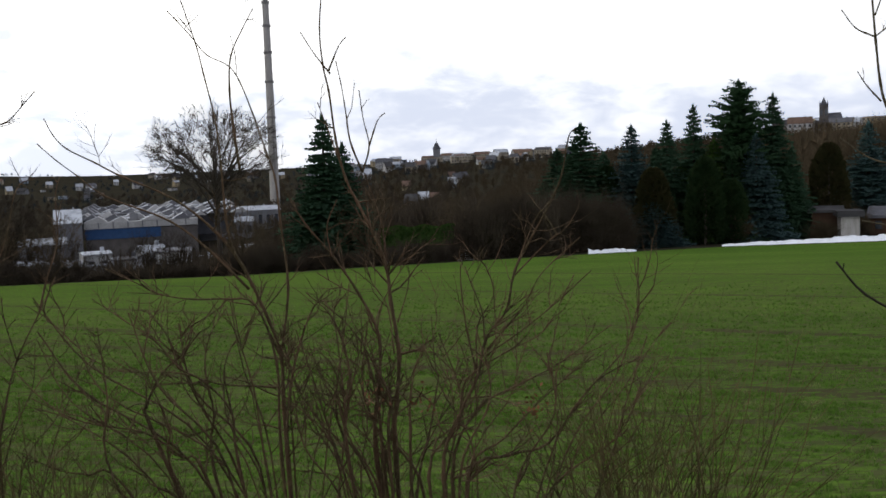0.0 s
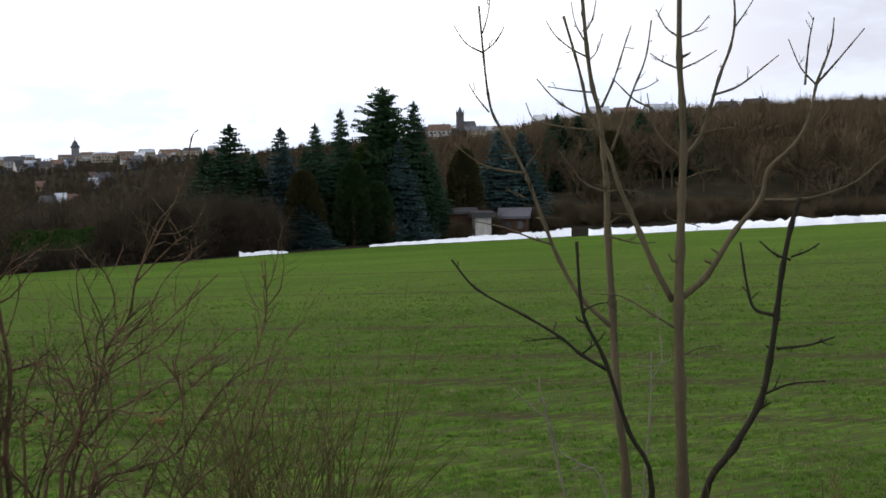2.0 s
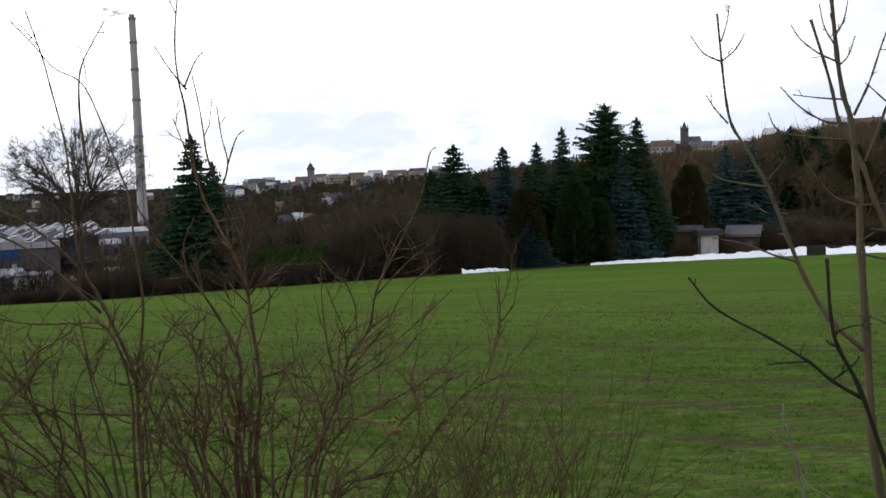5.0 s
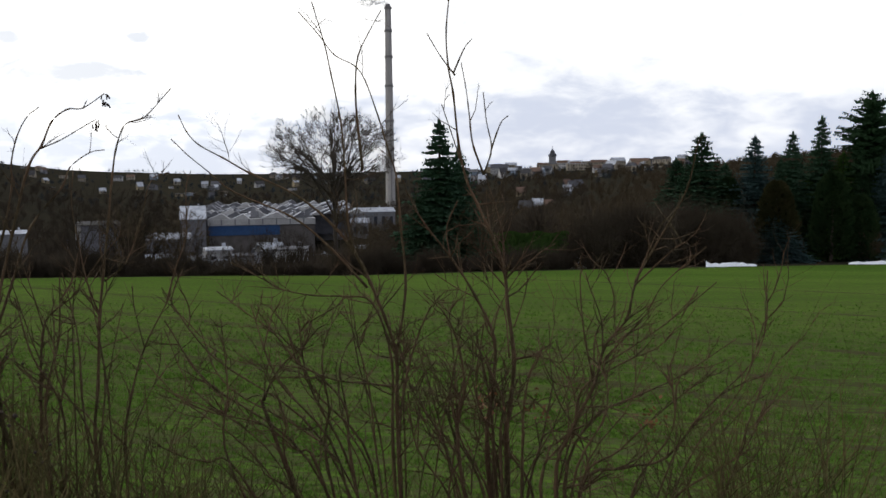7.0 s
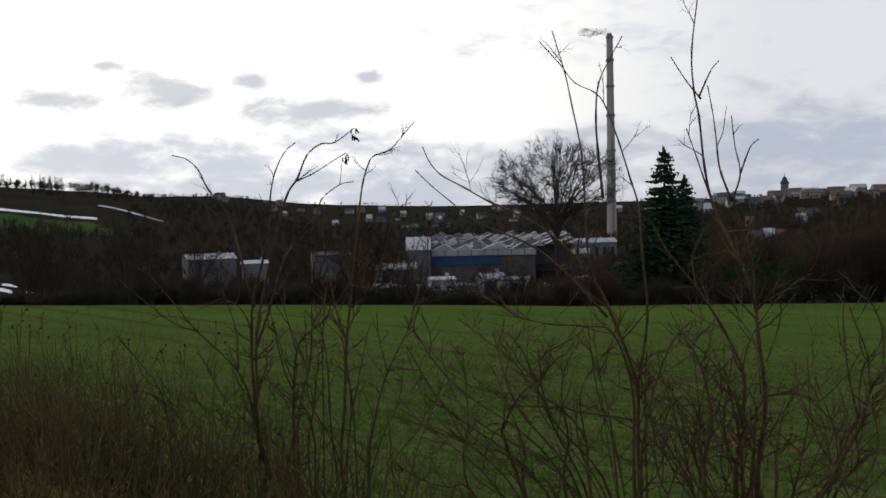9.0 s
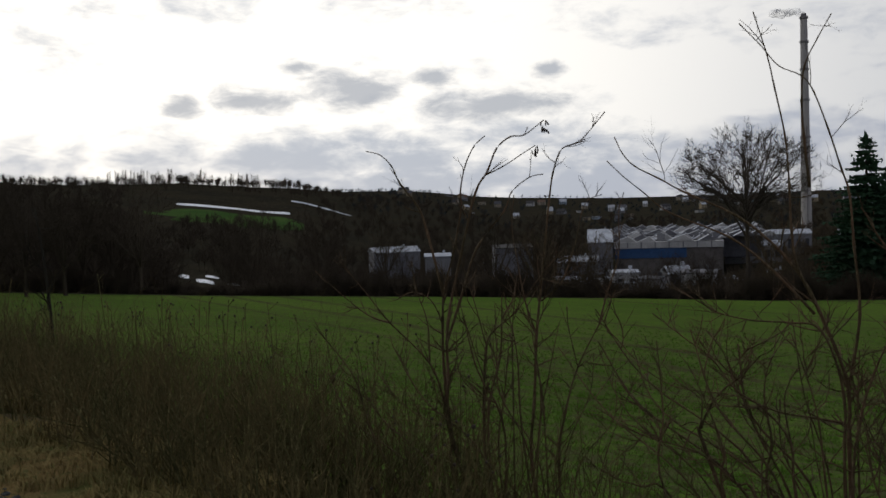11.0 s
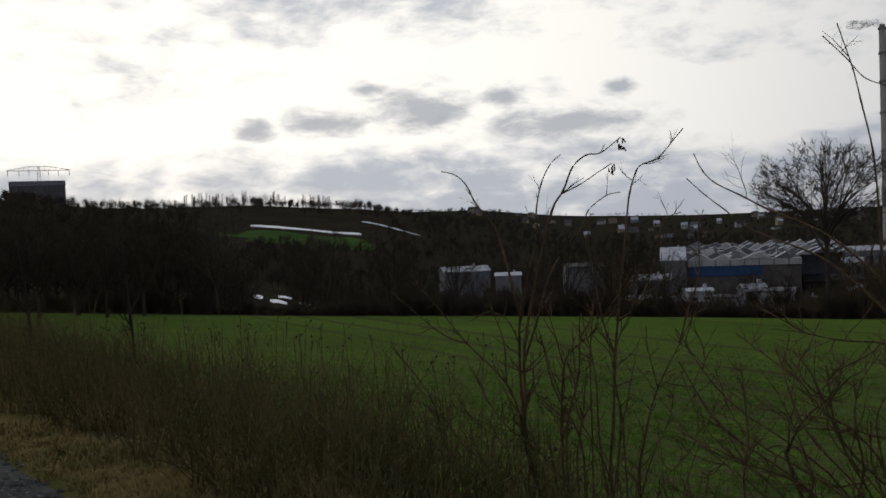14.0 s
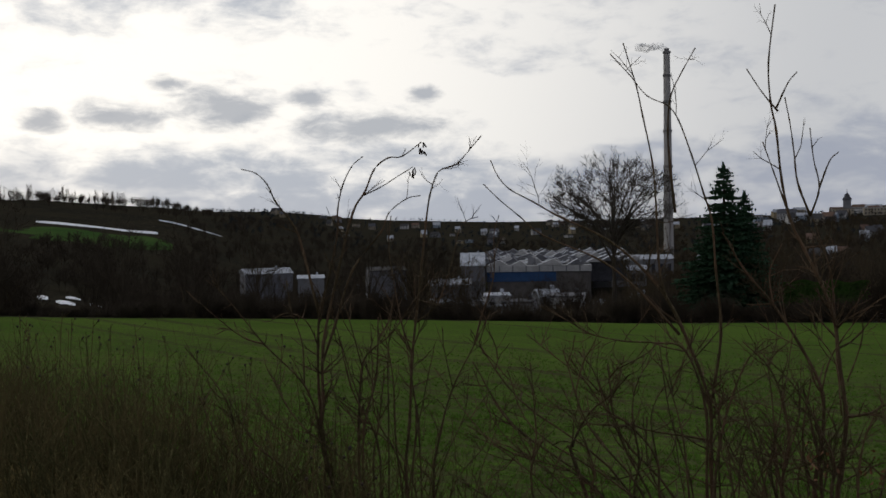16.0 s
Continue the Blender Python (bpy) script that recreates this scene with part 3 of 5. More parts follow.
MAST = [
    [(-0.09, -0.28), (-0.07, 0.02), (-0.04, 0.36), (-0.08, 0.70), (-0.10, 0.94), (-0.17, 1.15), (-0.27, 1.37), (-0.34, 1.53), (-0.39, 1.77), (-0.42, 2.08), (-0.45, 2.25), (-0.46, 2.49), (-0.42, 2.83)],
    [(-0.22, -0.29), (-0.18, 0.15), (-0.17, 0.49), (-0.29, 0.77), (-0.45, 1.03), (-0.62, 1.25), (-0.74, 1.47)],
    [(-0.23, 1.56), (-0.30, 1.76), (-0.32, 1.94), (-0.34, 2.11), (-0.37, 2.28)],
    [(-0.23, 1.56), (-0.18, 1.73), (-0.21, 1.90), (-0.23, 2.09)],
    [(-0.18, 1.73), (-0.12, 1.89), (-0.07, 1.94)],
    [(-0.41, 2.20), (-0.50, 2.32), (-0.59, 2.47)],
    [(-0.42, 2.22), (-0.35, 2.37), (-0.30, 2.43)],
    [(-0.34, 1.53), (-0.44, 1.84), (-0.50, 2.02)],
    [(-0.10, 0.94), (-0.12, 1.22), (-0.22, 1.56)]]
MAST_LOW = [
    [(-0.40, -0.24), (-0.36, 0.18), (-0.39, 0.45), (-0.47, 0.66), (-0.62, 0.81)],
    [(-0.07, 0.40), (-0.10, 0.70), (-0.19, 0.86), (-0.23, 1.00)],
    [(-0.18, 0.53), (-0.13, 0.73), (-0.01, 0.93), (0.11, 1.06), (0.22, 1.13)],
    [(0.01, -0.21), (0.04, 0.21), (0.12, 0.44)],
    [(-0.13, -0.22), (-0.11, 0.10), (-0.20, 0.33), (-0.33, 0.56), (-0.48, 0.72)],
    [(-0.36, 0.18), (-0.30, 0.39), (-0.31, 0.59)],
    [(-0.29, 0.79), (-0.42, 0.86), (-0.54, 0.94)],
    [(-0.44, 1.04), (-0.46, 1.23), (-0.39, 1.40)],
    [(-0.04, 0.60), (0.02, 0.77), (0.05, 0.91)],
    [(-0.18, 1.16), (-0.16, 1.33), (-0.21, 1.46)]]
VASE = [
    [(-0.24, -0.27), (-0.15, 0.08), (-0.02, 0.35), (0.04, 0.58), (0.16, 0.74), (0.21, 0.95), (0.30, 1.13), (0.48, 1.46), (0.54, 1.72), (0.58, 1.77)],
    [(-0.02, 0.35), (-0.08, 0.67), (-0.10, 0.96), (-0.08, 1.02)],
    [(0.03, 0.55), (0.02, 0.73), (-0.04, 0.90), (-0.07, 1.00)],
    [(0.04, 0.47), (0.22, 0.59), (0.42, 0.74), (0.66, 0.95)],
    [(-0.19, -0.28), (-0.03, 0.13), (0.21, 0.27), (0.47, 0.40), (0.78, 0.62)]]
VASE_MORE = [
    [(0.04, 0.50), (0.26, 0.75), (0.37, 0.94), (0.60, 1.15)],
    [(0.21, 0.95), (0.34, 1.25), (0.40, 1.32)],
    [(0.21, 0.93), (0.44, 1.15), (0.50, 1.17)],
    [(-0.33, -0.26), (-0.14, 0.04), (-0.09, 0.32), (0.16, 0.49), (0.38, 0.61), (0.56, 0.93)],
    [(-0.09, 0.32), (-0.25, 0.36), (-0.33, 0.53)],
    [(-0.02, 0.35), (-0.01, 0.64), (0.09, 0.82), (0.05, 0.99), (-0.02, 1.05)],
    [(-0.10, -0.29), (0.13, -0.03), (0.37, 0.21), (0.67, 0.46)],
    [(-0.10, -0.29), (0.16, -0.13), (0.39, -0.06), (0.66, 0.29), (0.93, 0.44)]]
ASH_A = [
    [(0.11, -0.89), (0.05, -0.27), (0.01, 0.46), (-0.02, 0.98), (-0.03, 1.38), (-0.05, 1.57), (-0.08, 1.89), (-0.13, 2.08), (-0.17, 2.36), (-0.21, 2.82)],
    [(0.00, 0.34), (-0.21, 0.54), (-0.37, 0.82), (-0.48, 1.10), (-0.60, 1.43), (-0.74, 1.71), (-0.84, 1.88), (-0.88, 2.04), (-0.91, 2.32), (-0.94, 2.68)],
    [(-0.91, 2.34), (-1.03, 2.41), (-1.12, 2.54)],
    [(-0.91, 2.34), (-0.81, 2.42), (-0.75, 2.52)],
    [(-0.87, 1.91), (-0.96, 2.02), (-1.02, 2.12)],
    [(-0.61, 1.46), (-0.80, 1.49), (-0.95, 1.54), (-1.13, 1.68)],
    [(-0.42, 0.94), (-0.56, 0.98), (-0.76, 1.06), (-0.99, 1.11)],
    [(-0.04, 1.32), (-0.18, 1.38), (-0.28, 1.50), (-0.37, 1.63)],
    [(-0.10, 1.87), (-0.24, 1.89), (-0.40, 2.00), (-0.52, 2.14)]]
ASH_A_TOP = [
    [(-0.13, 2.03), (-0.28, 2.05), (-0.44, 2.08)],
    [(-0.14, 2.27), (-0.28, 2.35), (-0.39, 2.45), (-0.45, 2.55)],
    [(-0.14, 2.26), (-0.09, 2.32), (-0.05, 2.44)],
    [(0.01, 1.61), (0.08, 1.80), (0.16, 2.03), (0.25, 2.26), (0.29, 2.52)],
    [(0.16, 2.03), (0.25, 2.05), (0.34, 2.10)],
    [(-0.06, 1.92), (0.03, 2.12), (0.10, 2.34), (0.15, 2.49)],
    [(-0.10, 1.76), (-0.28, 1.78), (-0.48, 1.82), (-0.56, 1.87), (-0.60, 1.97)],
    [(-0.02, 1.32), (0.12, 1.33), (0.23, 1.31)]]
ASH_A_TOP_MORE = [
    [(-0.02, 1.00), (0.17, 0.95), (0.32, 0.95)],
    [(-0.02, 1.08), (0.10, 1.16), (0.22, 1.23)],
    [(-0.60, 1.51), (-0.54, 1.59), (-0.49, 1.66)],
    [(-0.61, 1.28), (-0.68, 1.31), (-0.75, 1.34)],
    [(-0.18, 2.40), (-0.24, 2.52), (-0.27, 2.67)],
    [(-0.18, 2.44), (-0.12, 2.55), (-0.09, 2.70)],
    [(-0.91, 2.48), (-0.87, 2.60), (-0.85, 2.72)]]
ASH_B = [
    [(0.04, -0.85), (0.02, -0.09), (0.01, 0.47), (0.02, 0.90), (0.03, 1.29), (0.04, 1.56), (0.03, 1.94), (0.01, 2.24), (0.01, 2.77)],
    [(-0.03, 0.53), (-0.16, 0.78), (-0.26, 1.02), (-0.33, 1.18), (-0.41, 1.37), (-0.47, 1.57), (-0.54, 1.73), (-0.62, 1.89), (-0.66, 2.09), (-0.71, 2.29), (-0.79, 2.57)],
    [(0.04, 1.55), (0.14, 1.67), (0.21, 1.86), (0.28, 2.11), (0.35, 2.30), (0.38, 2.48), (0.37, 2.70)],
    [(0.23, 1.98), (0.39, 2.03), (0.52, 2.12), (0.67, 2.24)],
    [(0.03, 1.56), (-0.09, 1.66), (-0.17, 1.80), (-0.21, 2.01)],
    [(-0.17, 1.90), (-0.30, 1.97), (-0.41, 2.08), (-0.46, 2.13)]]
ASH_B_TOP = [
    [(0.16, 1.84), (0.25, 1.89), (0.48, 1.94)],
    [(0.11, 1.70), (0.25, 1.74), (0.46, 1.76)],
    [(0.01, 2.17), (-0.11, 2.23), (-0.19, 2.29)],
    [(0.02, 2.17), (0.14, 2.22), (0.26, 2.29)],
    [(0.01, 2.39), (-0.08, 2.46), (-0.15, 2.59)],
    [(0.02, 2.39), (0.12, 2.43), (0.21, 2.53)],
    [(-0.01, 0.33), (-0.22, 0.46), (-0.41, 0.56), (-0.63, 0.57)],
    [(0.03, 0.13), (0.15, 0.19), (0.30, 0.22)],
    [(0.04, 1.40), (0.18, 1.45), (0.29, 1.47)],
    [(0.38, 2.44), (0.45, 2.54), (0.52, 2.65)],
    [(0.03, 1.10), (-0.05, 1.12), (-0.10, 1.17)],
    [(0.02, 1.10), (0.11, 1.08), (0.16, 1.06)],
    [(0.01, 0.80), (-0.05, 0.82)]]
ASH_B_LIMB = [
    [(-0.01, 0.52), (0.20, 0.71), (0.39, 1.03), (0.56, 1.25), (0.61, 1.46), (0.76, 1.61), (0.86, 1.78), (0.91, 2.03)],
    [(0.91, 2.03), (0.81, 2.15), (0.73, 2.34)],
    [(0.91, 2.03), (1.04, 2.18), (1.21, 2.39)],
    [(0.84, 2.03), (0.86, 2.30), (0.89, 2.48)],
    [(0.91, 2.03), (1.00, 2.29), (1.02, 2.47)],
    [(0.56, 1.25), (0.87, 1.26), (1.16, 1.36), (1.36, 1.54)]]
PALE_STEM = [
    [(0.02, -0.77), (0.05, -0.42), (0.07, 0.01), (0.07, 0.21)],
    [(0.07, 0.01), (0.14, 0.17), (0.12, 0.40), (0.09, 0.59), (0.04, 0.69)],
    [(0.07, 0.11), (-0.02, 0.12)],
    [(0.07, 0.11), (0.17, 0.15)],
    [(-0.25, -0.80), (-0.42, -0.61), (-0.57, -0.52), (-0.65, -0.30), (-0.76, -0.21), (-0.90, -0.07)],
    [(-0.65, -0.30), (-0.70, -0.15), (-0.71, 0.02)]]
DARK_A = [
    [(-0.18, -0.77), (0.02, -0.36), (0.17, -0.06), (0.23, 0.22), (0.27, 0.54), (0.30, 0.82), (0.35, 1.11), (0.40, 1.29)],
    [(0.25, 0.53), (0.13, 0.57), (0.08, 0.74), (0.04, 1.00)],
    [(0.35, 0.89), (0.25, 0.93), (0.16, 1.01)],
    [(0.35, 0.91), (0.45, 0.95), (0.52, 1.00)],
    [(0.27, 0.31), (0.46, 0.34), (0.62, 0.40)],
    [(0.19, -0.00), (0.36, 0.08), (0.57, 0.11)]]
DARK_B = [
    [(0.28, -0.63), (0.13, -0.23), (-0.02, 0.24), (-0.14, 0.49), (-0.18, 0.68), (-0.20, 1.03)],
    [(-0.01, 0.17), (-0.18, 0.27), (-0.31, 0.38), (-0.54, 0.52), (-0.87, 0.70), (-1.04, 0.90)],
    [(-0.16, 0.57), (-0.07, 0.61), (-0.00, 0.62)],
    [(-0.31, 0.38), (-0.43, 0.37), (-0.56, 0.35)],
    [(-0.18, 0.27), (-0.08, 0.35), (-0.02, 0.42)]]

shrub("elder_shrub", -27, 7.2, ELDER + ELDER_MORE, 11, "bare elder shrub with arching reddish-brown shoots on the bank", "shrub", M_ELDER, 0.0145, 15, 0.32, extra=9)
shrub("elder_shrub", -25, 7.4, ELDER_BACK + ELDER_BACK_MORE, 21, "bare elder shrub with forked brown stems and knotty shoots", "shrub", M_ELDER, 0.0135, 15, 0.32, extra=9)
shrub("arching_shrub", -9, 6.6, ARCHING, 12, "bare shrub with long sideways arching grey-brown limbs", "shrub", M_ELDER, 0.0155, 9, 0.45, extra=9)
shrub("arching_shrub", -9, 6.4, ARCHING_LOW + ARCHING_LOW_MORE, 22, "low tangled leafless shrub with crooked sideways stems", "shrub", M_ELDER, 0.013, 11, 0.45, extra=9)
shrub("tall_shrub", -2.5, 6.3, MAST, 13, "tall bare shrub with one mast-like leading shoot", "shrub", M_ELDER, 0.0175, 10, 0.4, extra=9)
shrub("tall_shrub", -2.5, 6.1, MAST_LOW, 23, "leafless brown shrub with crooked forked stems", "shrub", M_ELDER, 0.013, 12, 0.45, extra=11)
shrub("vase_shrub", 2, 5.6, VASE + VASE_MORE, 14, "bare vase-shaped shrub leaning over the field", "shrub", M_ELDER, 0.013, 13, 0.4, extra=11)
shrub("ash_sapling", 31.5, 7.1, ASH_A + ASH_A_TOP + ASH_A_TOP_MORE, 15, "leafless young ash with smooth grey-brown trunk and upswept limbs", "tree", M_ASH, 0.044, 3.0, 0.14, 1, 0.12, 0.35, limb_r=0.42, clean=0.2, taper=True)
shrub("ash_sapling", 35.3, 7.1, ASH_B + ASH_B_LIMB + ASH_B_TOP, 16, "straight leafless young ash with paired limbs", "tree", M_ASH, 0.050, 3.0, 0.14, 1, 0.12, 0.35, limb_r=0.42, clean=0.2, taper=True)
shrub("dead_stem", 33.3, 6.8, PALE_STEM, 19, "thin pale dead stem with short broken twigs beside the ashes", "tree", M_PALE, 0.009, 3.0, 0.12, 1, 0.05, 0.5)
shrub("dark_sapling", 38.5, 6.6, DARK_A, 17, "dark leaning leafless sapling beside the ashes", "tree", M_ASH_DARK, 0.026, 2.5, 0.14, 1, 0.1, 0.5)
shrub("dark_sapling", 31.5, 6.4, DARK_B, 18, "thin dark bent sapling in front of the ashes", "tree", M_ASH_DARK, 0.018, 2.5, 0.14, 1, 0.1, 0.5)


def needle_tree(rng, height, radius, density=1.0, droop=0.35, kind="spruce", start=0.06):
    """A conifer: tapering trunk, whorls of boughs, each bough a fan of many small needle sprays."""
    trunk, crown = Geo(), Geo()
    trunk.tube([Vector((0, 0, -0.4)), Vector((0, 0, height * 0.5)), Vector((0, 0, height * 0.97))], [height * 0.016, height * 0.009, 0.02], 7)
    layers = int(height * 2.7)
    for i in range(layers):
        f = i / layers
        z = height * (start + (1 - start) * f)
        if kind == "pine":
            rad = radius * 1.25 * min(1.0, (1.03 - f) * 2.6) ** 0.75 * (0.72 if f < 0.4 else 1.0) * rng.uniform(0.5, 1.15)
        else:
            rad = radius * (1 - f) ** 0.95 * rng.uniform(0.82, 1.12) + 0.16
        n = max(5, int((6 + 8 * rad / radius) * density))
        for b in range(n):
            a = 2 * math.pi * (b + rng.random() * 0.8) / n
            out = Vector((math.cos(a), math.sin(a), 0))
            L = rad * rng.uniform(0.75, 1.12)
            p0 = Vector((0, 0, z + rng.uniform(-0.15, 0.15)))
            lift = rng.uniform(-0.1, 0.35) if kind == "pine" else (0.45 * f - droop)
            tip = p0 + out * L + Vector((0, 0, L * lift))
            crown.tube([p0, p0.lerp(tip, 0.5) + Vector((0, 0, -0.04 * L)), tip], [0.03, 0.02, 0.008], 3, 0, cap=False)
            side = Vector((-out.y, out.x, 0))
            m = max(3, int(L * 5.0 * density))
            for s in range(m):
                q = (s + 0.5 + rng.uniform(-0.3, 0.3)) / m
                c = p0.lerp(tip, q)
                w = (0.2 + 0.34 * (1 - q)) * min(1.0, 0.22 + L * 0.42) * rng.uniform(0.7, 1.3)
                for sg in (1, -1):
                    e = c + side * sg * w + out * w * 0.55 + Vector((0, 0, rng.uniform(-0.5, 0.15) * w))
                    h = Vector((rng.uniform(-0.06, 0.06), rng.uniform(-0.06, 0.06), -rng.uniform(0.08, 0.2)))
                    crown.face((c, c + out * w * 0.45 + Vector((0, 0, 0.05)), e))
                    crown.face((c, e, c.lerp(e, 0.55) + h))
                if rng.random() < 0.5:
                    crown.face((c + side * 0.05, c - side * 0.05, c + out * 0.22 + Vector((rng.uniform(-0.05, 0.05), 0, rng.uniform(0.05, 0.25)))))
            crown.face((tip - out * 0.2 + side * 0.08, tip - out * 0.2 - side * 0.08, tip + out * 0.22))
    for i in range(10):
        a = i * 2.4
        o = Vector((math.cos(a) * 0.1, math.sin(a) * 0.1, 0))
        z = height * (0.93 + 0.006 * i)
        crown.face((Vector((0, 0, z)) + o, Vector((0, 0, z)) - o, Vector((o.x * 0.6, o.y * 0.6, z + 0.45))))
    return trunk.mesh("trunk", [M_TREE]), crown.mesh("crown", [M_SPRUCE])


def conifer(az, d, top_el, radius, mesh, base_height, mat, label, seed, tilt=0.0):
    foot = polar(az, d)
    h = EYE + d * math.tan(radians(top_el)) - foot.z
    s = h / base_height
    w = radius * (1.0 if mesh is PINE else 1.95)
    rng = random.Random(seed)
    m = Matrix.Translation(foot) @ Matrix.Rotation(rng.uniform(0, 6.28), 4, "Z") @ Matrix.Diagonal((w, w, s, 1))
    t = thing("conifer", m, label, "conifer", "conifers beyond the field")
    tr, cr = mesh
    part("trunk", tr, None, t)
    if mat is not M_SPRUCE:
        key = (cr.name, mat.name)
        if key not in CROWN_COPIES:
            c2 = cr.copy()
            c2.materials[0] = mat
            CROWN_COPIES[key] = c2
        cr = CROWN_COPIES[key]
    part("crown", cr, None, t)
    return t


CROWN_COPIES = {}
rngc = random.Random(5)
SPR_A = needle_tree(rngc, 11.0, 1.0 * 2.4, 1.35)
SPR_B = needle_tree(rngc, 11.0, 1.0 * 2.4, 1.25, 0.28)
PINE = needle_tree(rngc, 14.0, 2.6, 1.15, 0.2, "pine", 0.12)
D1 = "dark green spruce standing among garden trees beyond the field"
D2 = "blue-grey spruce with dense layered boughs beyond the field"
for i, (az, d, el, w, ms, bh, mt, lab) in enumerate((
        (8.3, 88, 2.0, 1.15, SPR_A, 11, M_SPRUCE, D1), (6.9, 90, 0.6, 0.95, SPR_B, 11, M_SPRUCE, D1), (9.6, 92, 0.3, 0.8, SPR_B, 11, M_SPRUCE, D1),
        (11.2, 88, 1.8, 0.85, SPR_B, 11, M_BLUE, D2), (13.2, 90, 2.0, 0.7, SPR_A, 11, M_SPRUCE, D1), (12.6, 92, 0.5, 0.7, SPR_B, 11, M_SPRUCE, D1),
        (14.7, 92, 2.8, 0.75, SPR_B, 11, M_SPRUCE, D1), (17.2, 92, 4.1, 1.0, PINE, 14, M_PINE, "tall dark pine with a broad ragged crown"),
        (19.0, 94, 3.2, 0.85, SPR_A, 11, M_SPRUCE, D1), (18.1, 90, 1.0, 0.75, SPR_B, 11, M_BLUE, D2), (15.8, 91, 0.8, 0.8, SPR_A, 11, M_THUJA, D1),
        (16.8, 90, -0.2, 0.75, SPR_B, 11, M_PINE, D1), (20.0, 93, 0.3, 0.6, SPR_A, 11, M_SPRUCE, D1), (14.0, 91, -0.6, 0.8, SPR_A, 11, M_THUJA, D1),
        (12.4, 85, -2.6, 0.7, SPR_B, 11, M_BLUE, "small blue spruce at the edge of the gardens"), (23.9, 100, 1.4, 0.9, SPR_B, 11, M_BLUE, D2), (25.3, 102, 1.3, 0.85, SPR_A, 11, M_BLUE, D2),
        (27.4, 128, 2.3, 1.0, SPR_A, 11, M_SPRUCE, D1), (28.6, 130, 2.2, 1.0, SPR_B, 11, M_SPRUCE, D1), (32.2, 140, 2.3, 1.0, SPR_A, 11, M_SPRUCE, D1), (34.6, 140, 2.5, 0.9, SPR_B, 11, M_SPRUCE, D1),
        (-6.85, 78, 3.0, 1.0, SPR_A, 11, M_SPRUCE, "solitary dark green spruce beside the bare tree"), (-5.75, 80, 1.4, 0.85, SPR_B, 11, M_SPRUCE, "solitary dark green spruce beside the bare tree"))):
    conifer(az, d, el, w, ms, bh, mt, lab, i)

# bare round-headed trees: limbs to an egg-shaped crown, branches from the limbs, fine twigs from the branches
def round_tree(rng, height, half, limbs=11, subs=10, twigs=9, r0=0.2, base=0.3, fine=0.007, sides=4, umbrella=False):
    g, trunk = Geo(), Geo()
    fork = height * base
    trunk.tube([Vector((0, 0, -0.6)), Vector((0.04, 0.02, fork * 0.5)), Vector((0, 0, fork)), Vector((0.05, 0, height * (0.62 if umbrella else 0.75)))], [r0 * 1.3, r0 * 1.0, r0 * 0.75, r0 * 0.2], 7)
    c = Vector((0, 0, fork + (height - fork) * 0.5))

    def shell(d, k):
        return c + Vector((d.x * half, d.y * half, d.z * (height - fork) * 0.5)) * k
    for i in range(limbs):
        a = 2.4 * i + rng.uniform(-0.3, 0.3)
        e = rng.uniform(-0.75, 1.2) if umbrella else rng.uniform(-0.35, 0.95)
        d = Vector((math.cos(a) * math.cos(e), math.sin(a) * math.cos(e), math.sin(e)))
        p0 = Vector((0, 0, fork * rng.uniform(0.8, 1.25)))
        p2 = shell(d, rng.uniform(0.7, 0.92))
        p1 = p0.lerp(p2, 0.5) + Vector((rng.gauss(0, 0.2), rng.gauss(0, 0.2), (0.03 if umbrella else -0.05) * height * (1 - d.z)))
        path = limb([p0, p1, p2], 8)
        n = len(path)
        rad = [r0 * 0.5 * (1 - 0.75 * j / (n - 1)) for j in range(n)]
        g.tube(path, rad, sides + 1, cap=False)
        for k in range(subs):
            j = rng.randrange(2, n)
            q0 = path[min(j, n - 1)]
            dd = (d + Vector((rng.gauss(0, 0.42), rng.gauss(0, 0.42), rng.gauss(0.12, 0.4)))).normalized()
            q2 = shell(dd, rng.uniform(0.8, 1.06))
            if (q2 - q0).length > half * 1.1:
                q2 = q0.lerp(q2, 0.6)
            q1 = q0.lerp(q2, 0.5) + Vector((rng.gauss(0, 0.12), rng.gauss(0, 0.12), rng.gauss(0, 0.12)))
            sp = limb([q0, q1, q2], 6)
            m = len(sp)
            r1 = max(fine * 2, rad[min(j, n - 1)] * 0.5)
            g.tube(sp, [r1 * (1 - 0.7 * x / (m - 1)) for x in range(m)], 3, cap=False)
            for t in range(twigs):
                s0 = sp[rng.randrange(1, m)]
                td = ((s0 - c).normalized() * 0.7 + Vector((rng.gauss(0, 0.6), rng.gauss(0, 0.6), rng.gauss(0.25, 0.5)))).normalized()
                ln = half * (rng.uniform(0.07, 0.17) if umbrella else rng.uniform(0.12, 0.3))
                s1 = s0 + td * ln * 0.5
                s2 = s1 + (td + Vector((rng.gauss(0, 0.3), rng.gauss(0, 0.3), rng.gauss(0.15, 0.3)))).normalized() * ln * 0.5
                g.tube([s0, s1, s2], [fine * 1.3, fine, fine * 0.6], 3, cap=False)
                for w in (1, 2):
                    bd = (td + Vector((rng.gauss(0, 0.7), rng.gauss(0, 0.7), rng.gauss(0.1, 0.6)))).normalized()
                    e0 = s1 if w == 1 else s0.lerp(s1, 0.5)
                    g.face((e0 - Vector((fine, 0, 0)), e0 + Vector((fine, fine, 0)), e0 + bd * ln * 0.45))
    return g, trunk


